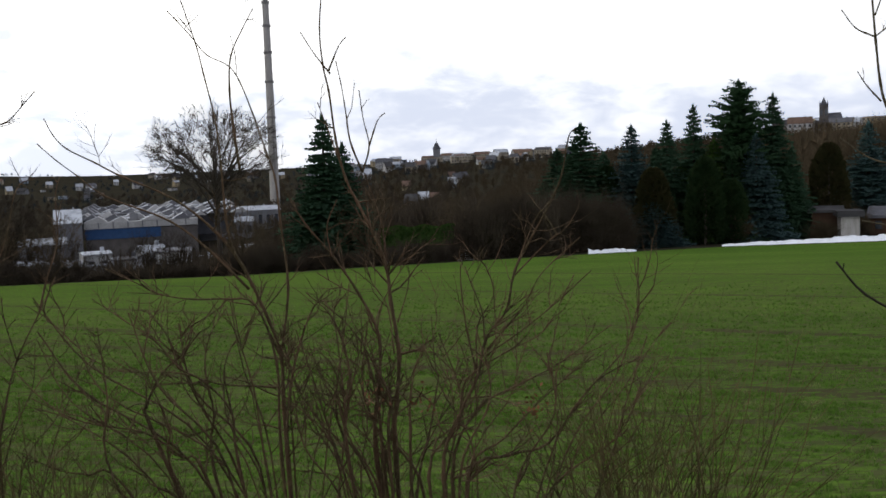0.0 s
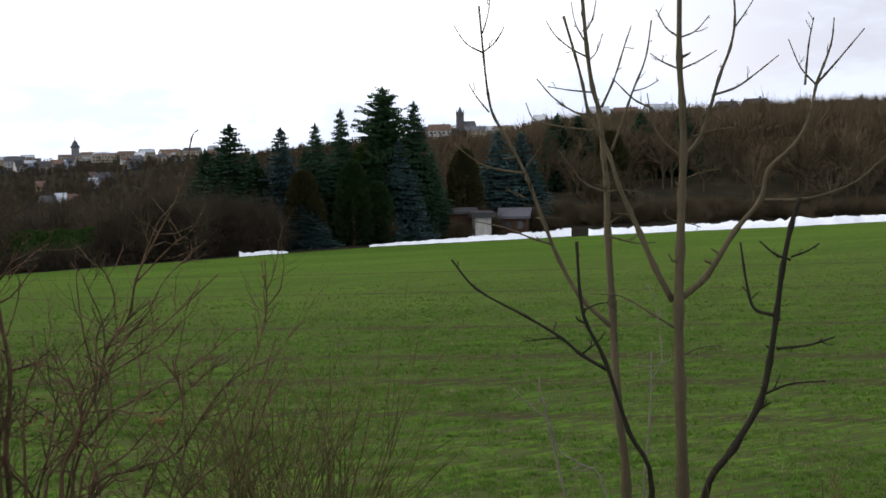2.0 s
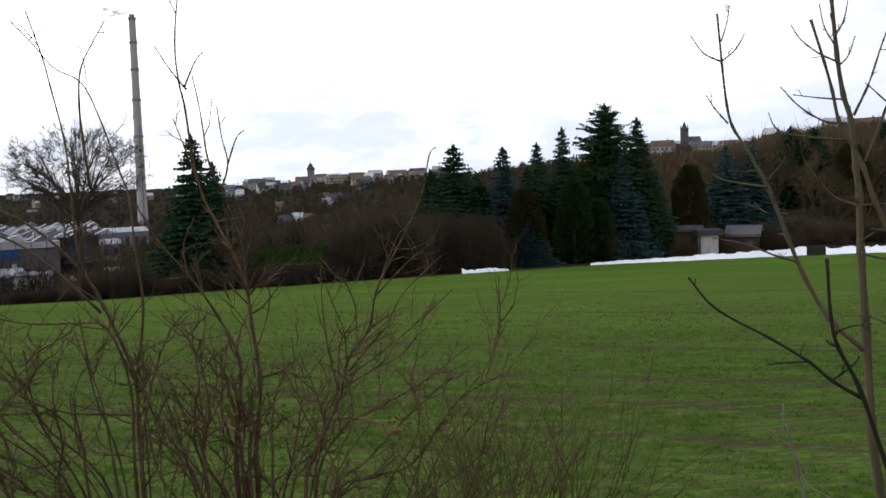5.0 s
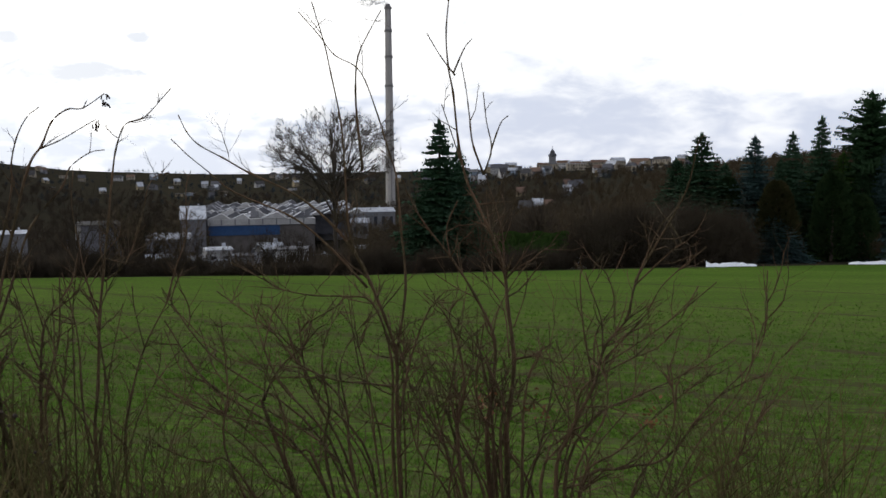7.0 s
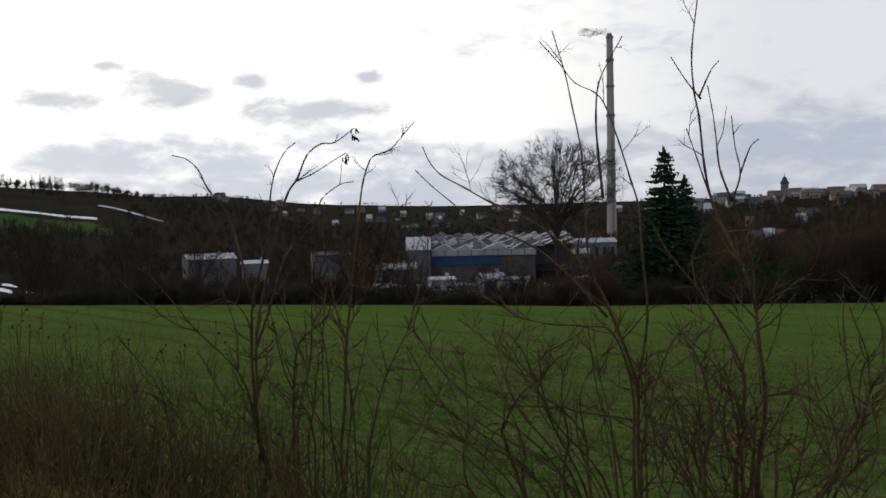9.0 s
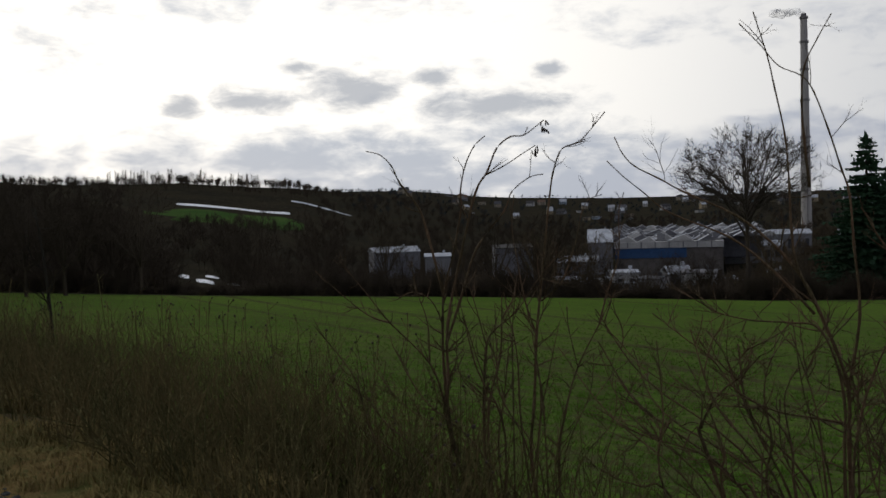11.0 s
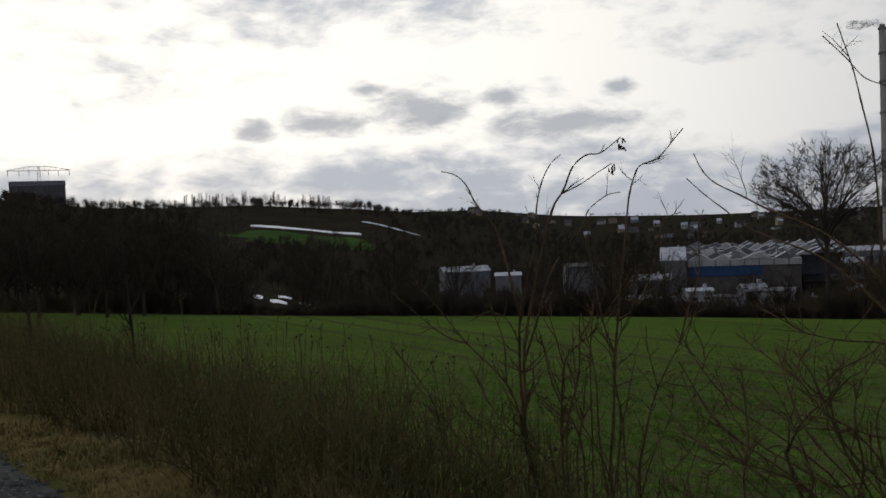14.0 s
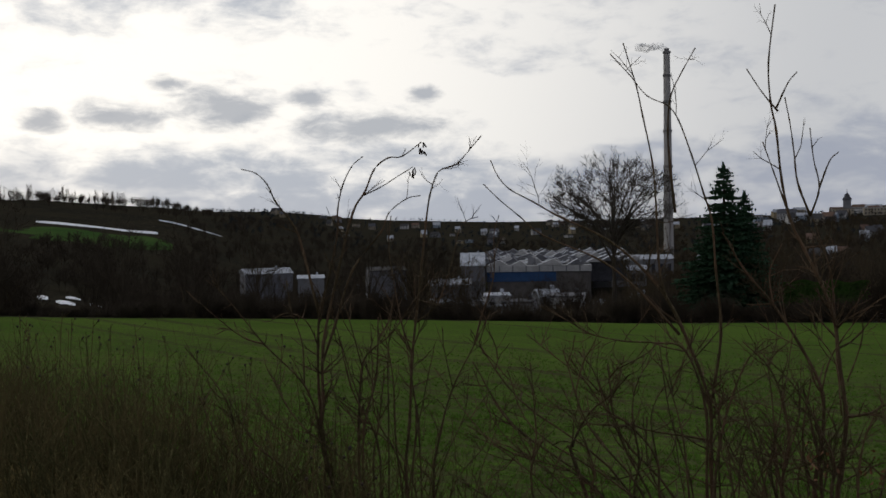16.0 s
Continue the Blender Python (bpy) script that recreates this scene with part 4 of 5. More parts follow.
foot = polar(-13.1, 72)
h = EYE + 72 * math.tan(radians(3.65)) - foot.z
t = thing("bare_tree", Matrix.Translation(foot), "round-headed leafless tree with fine twigs at the field edge", "tree")
crown, trunk = round_tree(random.Random(8), h, 5.0, 21, 13, 15, 0.16, 0.47, 0.010, umbrella=True)
part("trunk", trunk, M_TREE, t, smooth=True)
part("crown", crown, M_TREE, t)

# wood trees: four kinds, repeated
WOOD = []
for s in range(4):
    r = random.Random(40 + s)
    g, tr = round_tree(r, 10.0, 3.9, 9, 8, 7, 0.16, 0.22, 0.016)
    n0 = len(g.v)
    g.v += tr.v
    g.f += [tuple(i + n0 for i in q) for q in tr.f]
    hh = max(v[2] for v in g.v)
    arr = np.array(g.v) / hh
    WOOD.append((arr, g.f, 0.4))
BUSH = []
for s in range(3):
    r = random.Random(60 + s)
    g = Geo()
    for i in range(90):
        a, b = r.uniform(0, 6.28), r.uniform(0.0, 0.75)
        d = Vector((math.cos(a) * b, math.sin(a) * b, 1 - 0.4 * b)).normalized()
        twig(g, r, Vector((math.cos(a) * 0.25 * b, math.sin(a) * 0.25 * b, -0.02)), d, r.uniform(0.6, 1.0), 0.014, 2, 3, 0.1, 0.2, 0.95)
    arr = np.array(g.v)
    arr /= arr[:, 2].max()
    BUSH.append((arr, g.f, 0.8))


def np_mesh(name, verts, faces, mat):
    me = bpy.data.meshes.new(name)
    me.from_pydata(verts.tolist() if isinstance(verts, np.ndarray) else verts, [], faces)
    me.materials.append(mat)
    me.update()
    return me


WOOD_MESH = [np_mesh("crown", v, f, M_WOODS) for v, f, _ in WOOD]
WOOD_WARM = [np_mesh("crown", v, f, M_WOODS_WARM) for v, f, _ in WOOD]
BUSH_MESH = [np_mesh("twigs", v, f, M_WOODS) for v, f, _ in BUSH]
BUSH_WARM = [np_mesh("twigs", v, f, M_WOODS_WARM) for v, f, _ in BUSH]


def planted(kind, meshes, places, label, category, group, rng):
    for az, d, h, w in places:
        foot = polar(az, d)
        ob = new(kind, rng.choice(meshes))
        ob.matrix_basis = Matrix.Translation(foot) @ Matrix.Rotation(rng.uniform(0, 6.28), 4, "Z") @ Matrix.Diagonal((w, w, h, 1))
        tagged(ob, label, category, group)


rw = random.Random(77)


def edge_d(az, extra):
    """Distance to the field's far edge on a bearing, plus something."""
    d = 70.0
    for _ in range(12):
        d = edge_y(d * math.sin(radians(az))) / math.cos(radians(az))
    return d + extra


# scrub along the field's far edge
planted("edge_bush", BUSH_MESH, [(a, edge_d(a, rw.uniform(1.5, 5)), rw.uniform(1.6, 3.0) * (0.45 if -20.5 < a < -13.5 else 0.55 if -48 < a < -41 else 1.0), rw.uniform(1.6, 2.4)) for a in np.arange(-66, 1, 0.9)], "dark leafless scrub bush along the field edge", "bush", "scrub along the field edge", rw)
planted("edge_bush", BUSH_MESH, [(a, edge_d(a, rw.uniform(3, 9)), rw.uniform(6.0, 7.2) - 0.25 * abs(a - 6.5), rw.uniform(3.4, 4.4)) for a in np.arange(2.4, 10.5, 0.28)], "large dark rounded leafless bush", "bush", "scrub along the field edge", rw)
planted("edge_bush", BUSH_WARM, [(a, edge_d(a, rw.uniform(5, 14)), rw.uniform(2.2, 4.5), rw.uniform(2.0, 3.0)) for a in np.arange(9, 24, 0.6)], "brown leafless garden bush", "bush", "scrub along the field edge", rw)
# brown wood on the rising ground
planted("wood_tree", WOOD_WARM, [(a, edge_d(a, rw.uniform(14, 65)), rw.uniform(5, 9), rw.uniform(5, 8)) for a in np.arange(20, 54, 0.45)], "leafless brown deciduous tree on the slope", "tree", "wood on the slope", rw)
planted("edge_bush", BUSH_WARM, [(a, edge_d(a, rw.uniform(9, 18)), rw.uniform(2.0, 3.6), rw.uniform(2.5, 3.6)) for a in np.arange(20, 54, 0.5)], "reddish-brown leafless scrub below the wood", "bush", "scrub below the wood", rw)
# dark wood across the dip
planted("wood_tree", WOOD_MESH, [(a, rw.uniform(78, 125), rw.uniform(8.5, 10.5), rw.uniform(8, 10)) for a in np.arange(-72, -47, 0.5)], "dark leafless deciduous tree in the dip", "tree", "dark wood in the dip", rw)
planted("wood_tree", WOOD_MESH, [(a, edge_d(a, rw.uniform(6, 50)), rw.uniform(7.5, 10.5) if a < -38 else rw.uniform(6, 9.5), rw.uniform(5.5, 8)) for a in np.arange(-48, -22, 0.5) if not -45.7 < a < -43.2], "dark leafless deciduous tree in the dip", "tree", "dark wood in the dip", rw)


def far_woods(name, label, n, az, r, h, mat, rng, keep=None):
    vs, fs, off = [], [], 0
    for _ in range(n):
        a, d = rng.uniform(*az), rng.uniform(r[0] ** 0.5, r[1] ** 0.5) ** 2
        if keep and not keep(a, d):
            continue
        arr, f, wd = rng.choice(FAR)
        p = polar(a, d)
        hh = rng.uniform(*h)
        ang = rng.uniform(0, 6.28)
        c, s = math.cos(ang), math.sin(ang)
        w = hh * rng.uniform(0.8, 1.1)
        x = arr[:, 0] * c - arr[:, 1] * s
        y = arr[:, 0] * s + arr[:, 1] * c
        vs.append(np.stack([x * w + p.x, y * w + p.y, arr[:, 2] * hh + p.z], 1))
        fs += [tuple(i + off for i in q) for q in f]
        off += len(arr)
    ob = new(name, np_mesh(name, np.concatenate(vs), fs, mat))
    tagged(ob, label, "woods", kind="stuff")


FAR = []
for s in range(5):
    r = random.Random(90 + s)
    g = Geo()
    g.tube([Vector((0, 0, -0.05)), Vector((0, 0, 0.55))], [0.022, 0.012], 3, 0, cap=False)
    for i in range(40):
        a, el = r.uniform(0, 6.28), r.uniform(-0.2, 1.5)
        rad = r.uniform(0.75, 1.05)
        c = Vector((math.cos(a) * math.cos(el) * 0.42 * rad, math.sin(a) * math.cos(el) * 0.42 * rad, 0.55 + math.sin(el) * 0.45 * rad))
        b = Vector((0, 0, r.uniform(0.2, 0.5)))
        w = Vector((r.gauss(0, 1), r.gauss(0, 1), r.gauss(0, 0.4))).normalized() * 0.011
        g.face((b + w, b - w, c))
        for k in range(5):
            p = b.lerp(c, r.uniform(0.4, 0.95))
            q = p + ((c - b) * 0.5 + Vector((r.gauss(0, 0.12), r.gauss(0, 0.12), r.gauss(0.04, 0.12)))) * r.uniform(0.5, 0.9)
            v = Vector((r.gauss(0, 1), r.gauss(0, 1), r.gauss(0, 1))).normalized() * 0.012
            g.face((p + v, p - v, q))
    FAR.append((np.array(g.v), g.f, 0.5))


def meadow_free(a, d):
    return not (-46.4 < a < -42.4 and d < 330) and not (-48.5 < a < -38.0 and 570 < d < 860) and not (-22 < a < -11.5 and 390 < d < 560)


planted("wood_tree", WOOD_WARM, [(a, edge_d(a, rw.uniform(4, 22)), rw.uniform(5.0, 7.0), rw.uniform(5, 7)) for a in (-25.5, -24.8, -24.1, -23.4, -22.6, -21.9, -12.6, -11.8, -11.2, -10.4, -9.6, -8.8, -5.2, -4.4, -3.6, -2.6, 0.6, 1.2)], "leafless brown tree behind the field edge", "tree", "trees behind the field edge", rw)
planted("wood_tree", WOOD_MESH, [(a, edge_d(a, rw.uniform(6, 26)), rw.uniform(4.0, 5.2), rw.uniform(3, 4)) for a in (-20.8, -20.4, -19.6, -19.0, -18.5, -17.8, -17.3, -16.9, -16.3, -15.9, -15.3, -14.6, -14.2)], "slender leafless tree in front of the works", "tree", "trees behind the field edge", rw)
far_woods("valley_wood", "dark leafless woods and hedges in the valley", 3600, (-66, 2), (140, 1300), (6, 10), M_WOODS, rw, meadow_free)
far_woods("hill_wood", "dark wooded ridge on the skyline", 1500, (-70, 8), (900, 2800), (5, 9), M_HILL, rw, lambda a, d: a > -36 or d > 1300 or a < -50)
far_woods("town_trees", "leafless trees between the houses of the town", 1700, (-10, 22), (180, 1500), (5, 10), M_WOODS_WARM, rw)
far_woods("slope_wood", "brown leafless wood on the rising slope", 1100, (19, 56), (125, 650), (6, 9), M_WOODS_WARM, rw)


# ---- brush on the bank ----
def brush():
    rng = random.Random(21)
    g = Geo()
    for i in range(3700):
        x = rng.uniform(-17, -4.5) if i < 1900 else rng.uniform(-4.8, -1.6) if i < 2600 else rng.uniform(-2.2, 5.5)
        back = rng.random() ** 1.3 * 3.2
        vy = verge_y(x)
        y = vy + back - 0.15
        z = ground_z(x, y)
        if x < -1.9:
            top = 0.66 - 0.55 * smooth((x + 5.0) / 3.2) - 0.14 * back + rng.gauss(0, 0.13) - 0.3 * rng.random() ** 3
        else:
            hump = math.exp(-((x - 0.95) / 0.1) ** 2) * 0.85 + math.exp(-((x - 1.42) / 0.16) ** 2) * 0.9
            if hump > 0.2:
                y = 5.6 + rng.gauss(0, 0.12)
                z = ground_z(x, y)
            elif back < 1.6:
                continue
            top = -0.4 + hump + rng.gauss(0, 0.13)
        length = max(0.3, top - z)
        lean = Vector((rng.gauss(0, 0.14), rng.gauss(-0.05, 0.14), 1))
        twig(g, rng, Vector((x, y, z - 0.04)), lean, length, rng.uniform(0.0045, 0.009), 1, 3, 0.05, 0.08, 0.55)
    heads = Geo()
    for _ in range(75):
        x = rng.uniform(-9.5, -2.6)
        back = rng.uniform(0.5, 3.0)
        y = verge_y(x) + back
        z = ground_z(x, y)
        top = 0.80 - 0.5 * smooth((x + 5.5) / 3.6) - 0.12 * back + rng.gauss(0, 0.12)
        p, q = Vector((x, y, z - 0.04)), Vector((x + rng.gauss(0, 0.1), y + rng.gauss(0, 0.1), top))
        g.tube([p, p.lerp(q, 0.5) + Vector((rng.gauss(0, 0.04), 0, 0)), q], [0.006, 0.0045, 0.003], 3)
        for k in range(rng.randint(1, 3)):
            c = q + Vector((rng.gauss(0, 0.04), rng.gauss(0, 0.04), -0.05 * k))
            r = rng.uniform(0.006, 0.012)
            heads.tube([c - Vector((0, 0, r)), c - Vector((0, 0, r * 0.4)), c + Vector((0, 0, r * 0.5)), c + Vector((0, 0, r))], [r * 0.3, r, r * 0.9, r * 0.2], 5)
            g.tube([q.lerp(p, 0.04 * (k + 1)), c], [0.003, 0.0025], 3)
    tagged(part("seed_heads", heads, M_SEED), "dark dry seed heads standing out of the brush", "seeds", kind="stuff")
    ob = part("bank_brush", g, M_BRUSH)
    tagged(ob, "dense dark brown leafless brush along the verge", "brush", kind="stuff")


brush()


def blades(name, label, mat, spots, rng, height, width, lean, count):
    vs, fs = [], []
    for x, y, s in spots:
        z = ground_z(x, y)
        for _ in range(count):
            a = rng.uniform(0, 6.28)
            h, w = height * s * rng.uniform(0.5, 1.25), width * rng.uniform(0.6, 1.3)
            bx, by = x + rng.gauss(0, 0.03), y + rng.gauss(0, 0.03)
            lx, ly = lean * h * math.cos(a) * rng.uniform(0.3, 1.2), lean * h * math.sin(a) * rng.uniform(0.3, 1.2)
            cx, cy = -math.sin(a) * w, math.cos(a) * w
            n = len(vs)
            vs += [(bx - cx, by - cy, z - 0.01), (bx + cx, by + cy, z - 0.01), (bx + lx * 0.4 + cx * 0.7, by + ly * 0.4 + cy * 0.7, z + h * 0.65), (bx + lx * 0.4 - cx * 0.7, by + ly * 0.4 - cy * 0.7, z + h * 0.65), (bx + lx, by + ly, z + h * 0.9)]
            fs += [(n, n + 1, n + 2, n + 3), (n + 3, n + 2, n + 4)]
    me = np_mesh(name, vs, fs, mat)
    return tagged(new(name, me), label, "grass", kind="stuff")


rg = random.Random(31)
spots = []
for _ in range(5200):
    x = rg.uniform(-15, 4)
    vy = verge_y(x)
    u = rg.random()
    y = vy - 0.75 + u * 1.25
    if noise.noise((x * 1.1, y * 1.1, 5)) > -0.25:
        spots.append((x, y, 0.35 + 0.9 * u * u))
blades("verge_grass", "withered straw-coloured grass on the verge", M_HAY, spots, rg, 0.17, 0.004, 1.1, 9)


def wheat():
    """Tufts of young wheat in drilled rows, thinner in the wheel tracks."""
    rng = np.random.default_rng(4)
    n = 330000
    x = rng.normal(3, 20, n)
    y = 8.5 + rng.random(n) ** 1.3 * 62.0
    c = np.round((y + 0.6 * x) / 0.17) * 0.17 + rng.normal(0, 0.025, n)
    y = c - 0.6 * x
    vy = 2.75 - 0.29 * np.clip(x, -16, 16)
    keep = (y > vy + 6.0 + rng.random(n)) & (y < 24 + 22 * rng.random(n) ** 2) & (np.abs(x) < 50)
    # patchy growth, drawn out along the drill rows
    along = (x - 0.6 * y) / 1.17
    grid = rng.random((480, 240))
    gi, gj = c / 0.27 + 60, along / 1.5 + 60
    i0, j0 = np.clip(gi.astype(int), 0, 478), np.clip(gj.astype(int), 0, 238)
    fi, fj = gi - i0, gj - j0
    patch = (grid[i0, j0] * (1 - fi) + grid[i0 + 1, j0] * fi) * (1 - fj) + (grid[i0, j0 + 1] * (1 - fi) + grid[i0 + 1, j0 + 1] * fi) * fj
    keep &= rng.random(n) < np.clip((patch - 0.29) * 2.6, 0.04, 1.0)
    for y0, w in TRACKS:
        keep &= (np.abs(c - y0) > w * 0.8) | (rng.random(n) < 0.12)
    x, y = x[keep], y[keep]
    n = len(x)
    z = np.array([ground_z(a, b) for a, b in zip(x, y)])
    far = np.clip((y - 14) / 30, 0, 1)
    vs = []
    for k in range(3):
        a = rng.uniform(0, 6.28, n)
        h, w = rng.uniform(0.04, 0.085, n), rng.uniform(0.010, 0.018, n) * (1 + far)
        lx, ly = np.cos(a) * h * 0.7, np.sin(a) * h * 0.7
        cx, cy = -np.sin(a) * w, np.cos(a) * w
        bx, by = x + rng.normal(0, 0.03, n), y + rng.normal(0, 0.03, n)
        vs.append(np.stack([np.stack([bx - cx, by - cy, z - 0.01], 1), np.stack([bx + cx, by + cy, z - 0.01], 1), np.stack([bx + lx, by + ly, z + h], 1)], 1).reshape(-1, 3))
    v = np.concatenate(vs)
    me = bpy.data.meshes.new("wheat_tufts")
    m = len(v) // 3
    me.vertices.add(len(v))
    me.vertices.foreach_set("co", v.astype(np.float32).ravel())
    me.loops.add(len(v))
    me.loops.foreach_set("vertex_index", np.arange(len(v), dtype=np.int32))
    me.polygons.add(m)
    me.polygons.foreach_set("loop_start", np.arange(0, len(v), 3, dtype=np.int32))
    me.materials.append(M_BLADE)
    me.update(calc_edges=True)
    tagged(new("wheat_tufts", me), "short green winter wheat tufts in drilled rows", "crop", kind="stuff")


wheat()


# gravel stones on the track
def stones():
    rng = random.Random(9)
    g = Geo()
    for _ in range(900):
        x = rng.uniform(-13, -2)
        y = verge_y(x) - 0.75 - rng.random() ** 1.5 * 2.5
        r = rng.uniform(0.008, 0.03)
        top = [(x + r * math.cos(a) * rng.uniform(0.7, 1.2), y + r * math.sin(a) * rng.uniform(0.7, 1.2), ground_z(x, y) + r * 0.25) for a in (0, 1.3, 2.5, 3.8, 5.1)]
        apex = (x, y, ground_z(x, y) + r * rng.uniform(0.6, 1.0))
        low = [(p[0], p[1], p[2] - r) for p in top]
        for i in range(5):
            j = (i + 1) % 5
            g.face((top[i], top[j], apex))
            g.face((low[i], low[j], top[j], top[i]))
    tagged(part("loose_stones", g, M_GRAVEL), "small loose grey stones on the gravel track", "stones", kind="stuff")


stones()


# ---- snow ----
def snow_bank(name, az0, az1, near_of, depth_of, height, label, steps=80, rows=7, seed=0):
    """A ragged ridge of old snow lying on the ground."""
    g = Geo()
    for i in range(steps + 1):
        f = i / steps
        az = az0 + (az1 - az0) * f
        n0 = noise.noise((az * 1.3, seed, 0)) * 0.5 + noise.noise((az * 4.1, seed, 2)) * 0.3
        d0, w = near_of(az) + n0, max(0.15, depth_of(f) * (1 + 0.8 * n0))
        for j in range(rows + 1):
            q = j / rows
            d = d0 + w * q
            p = polar(az, d)
            lump = height(f) * math.sin(math.pi * min(1, q * 1.05)) ** 0.7 * (0.8 + 0.4 * noise.noise((az * 0.7, d * 0.3, seed + 7)) + 0.45 * noise.noise((az * 3.1, d * 0.9, seed + 9)))
            g.v.append((p.x, p.y, p.z + (max(0.02, lump) if 0 < j < rows else -0.15)))
    for i in range(steps):
        for j in range(rows):
            a, b = i * (rows + 1) + j, (i + 1) * (rows + 1) + j
            g.f.append((a, b, b + 1, a + 1))
            g.m.append(0)
    tagged(part(name, g, M_SNOW, smooth=True), label, "snow", kind="stuff")


snow_bank("snow_bank", 16.2, 28.2, lambda a: edge_d(a, 0.6), lambda f: 2.0 + 3.0 * f, lambda f: 0.15 + 0.45 * f ** 0.8, "long bank of old white snow along the field edge", 90, 8, 1)
snow_bank("snow_bank", 29.2, 52.0, lambda a: edge_d(a, 0.4), lambda f: 5.0 + 1.0 * f, lambda f: 0.5 + 0.35 * f, "lumpy bank of old white snow with brown earth showing", 150, 8, 3)
snow_bank("snow_patch", 8.6, 11.4, lambda a: edge_d(a, 0.3), lambda f: 1.4, lambda f: 0.4 * (1 - f) ** 0.6 + 0.08, "small melting patch of snow at the field edge", 30, 6, 5)


def ribbon(name, mat, pts, width, label, category, lift=0.3):
    """A strip lying on the far slopes. pts: bearing and distance along its middle."""
    line = []
    for (a0, d0), (a1, d1) in zip(pts, pts[1:]):
        line += [(a0 + (a1 - a0) * i / 16, d0 + (d1 - d0) * i / 16) for i in range(16)]
    line.append(pts[-1])
    g = Geo()
    for i, (a, d) in enumerate(line):
        w = width * (0.8 + 0.5 * noise.noise((a * 0.6, 3.3, d * 0.01))) * math.sin(math.pi * (i + 0.6) / (len(line) + 0.2)) ** 0.4
        for k in (-1, -0.3, 0.3, 1):
            p = polar(a, d + w * k)
            g.v.append((p.x, p.y, p.z + (lift if abs(k) < 0.9 else -0.3)))
    for i in range(len(line) - 1):
        for k in range(3):
            q = i * 4 + k
            g.f.append((q, q + 4, q + 5, q + 1))
            g.m.append(0)
    tagged(part(name, g, mat, smooth=True), label, category, kind="structure")


ribbon("far_meadow", M_FAR_GRASS, [(-47.6, 650), (-44.0, 645), (-38.6, 615)], 88, "green meadow on the far slope", "meadow", 0.5)
ribbon("far_snow_strip", M_SNOW, [(-45.8, 742), (-42.5, 728), (-39.4, 700)], 9, "thin strip of snow across the far meadow", "snow", 1.0)
ribbon("far_snow_strip", M_SNOW, [(-39.3, 840), (-37, 850), (-34.6, 850)], 2.5, "thin strip of snow on the far slope", "snow", 0.6)
for a0, a1, d0, wide in ((-47.3, -46.5, 304, 4), (-46.1, -45.3, 312, 6), (-44.9, -43.9, 300, 7), (-44.4, -43.6, 322, 5), (-43.2, -42.5, 310, 4)):
    ribbon("snowy_clearing", M_SNOW, [(a0, d0), ((a0 + a1) / 2, d0 + 3), (a1, d0)], wide, "snow lying between the trees of the dip", "snow", 0.4)


# ---- buildings ----
def turned(az, d, z=None, rot=0.0):
    p = polar(az, d)
    if z is not None:
        p.z = z
    return Matrix.Translation(p) @ Matrix.Rotation(radians(-az + rot), 4, "Z")


PANES = {}


def pane_mesh(w, h):
    key = (round(w, 1), round(h, 1))
    if key not in PANES:
        g = Geo()
        g.box(-w / 2, -0.06, -h / 2, w / 2, 0.02, h / 2)
        PANES[key] = g.mesh("window", [M_PANE])
    return PANES[key]


def house(m, w, d, h, wall, roof, label, rise=0.5, panes=(0, 0), category="house", name="house", group="houses of the town", flat=False):
    """Walls with a gabled or flat roof. The front looks along -y of its own axes."""
    t = thing(name, m, label, category, group)
    g = Geo()
    g.box(-w / 2, -d / 2, -3.0, w / 2, d / 2, h)
    if not flat:
        for sx in (-1, 1):
            pts = [(sx * w / 2, -d / 2, h), (sx * w / 2, d / 2, h), (sx * w / 2, 0, h + d * rise)]
            g.face(pts if sx > 0 else pts[::-1])
    part("wall", g, wall, t)
    g = Geo()
    o = 0.35
    if flat:
        g.box(-w / 2 - o, -d / 2 - o, h, w / 2 + o, d / 2 + o, h + 0.5)
    else:
        for sy in (-1, 1):
            e, r = Vector((0, sy * (d / 2 + o), h - o * rise * 1.2)), Vector((0, 0, h + d * rise))
            a, b, c, q = Vector((-w / 2 - o, e.y, e.z)), Vector((w / 2 + o, e.y, e.z)), Vector((w / 2 + o, 0, r.z)), Vector((-w / 2 - o, 0, r.z))
            up = Vector((0, 0, 0.25))
            top, bot = [a + up, b + up, c + up, q + up], [a, b, c, q]
            if sy > 0:
                top, bot = top[::-1], bot[::-1]
            g.face(top)
            g.face(bot[::-1])
            for i in range(4):
                g.face((bot[i], bot[(i + 1) % 4], top[(i + 1) % 4], top[i]))
        if h > 4:
            g.box(w * 0.2, -0.4, h + d * rise * 0.6, w * 0.2 + 0.8, 0.4, h + d * rise + 1.1)
    part("roof", g, roof, t)
    nx, nz = panes
    for i in range(nx):
        for k in range(nz):
            ob = part("window", pane_mesh(w / nx * 0.42, h / max(1, nz) * 0.45), None, t)
            ob.location = (-w / 2 + w * (i + 0.5) / nx, -d / 2 - 0.02, h * (k + 0.55) / nz)
    return t


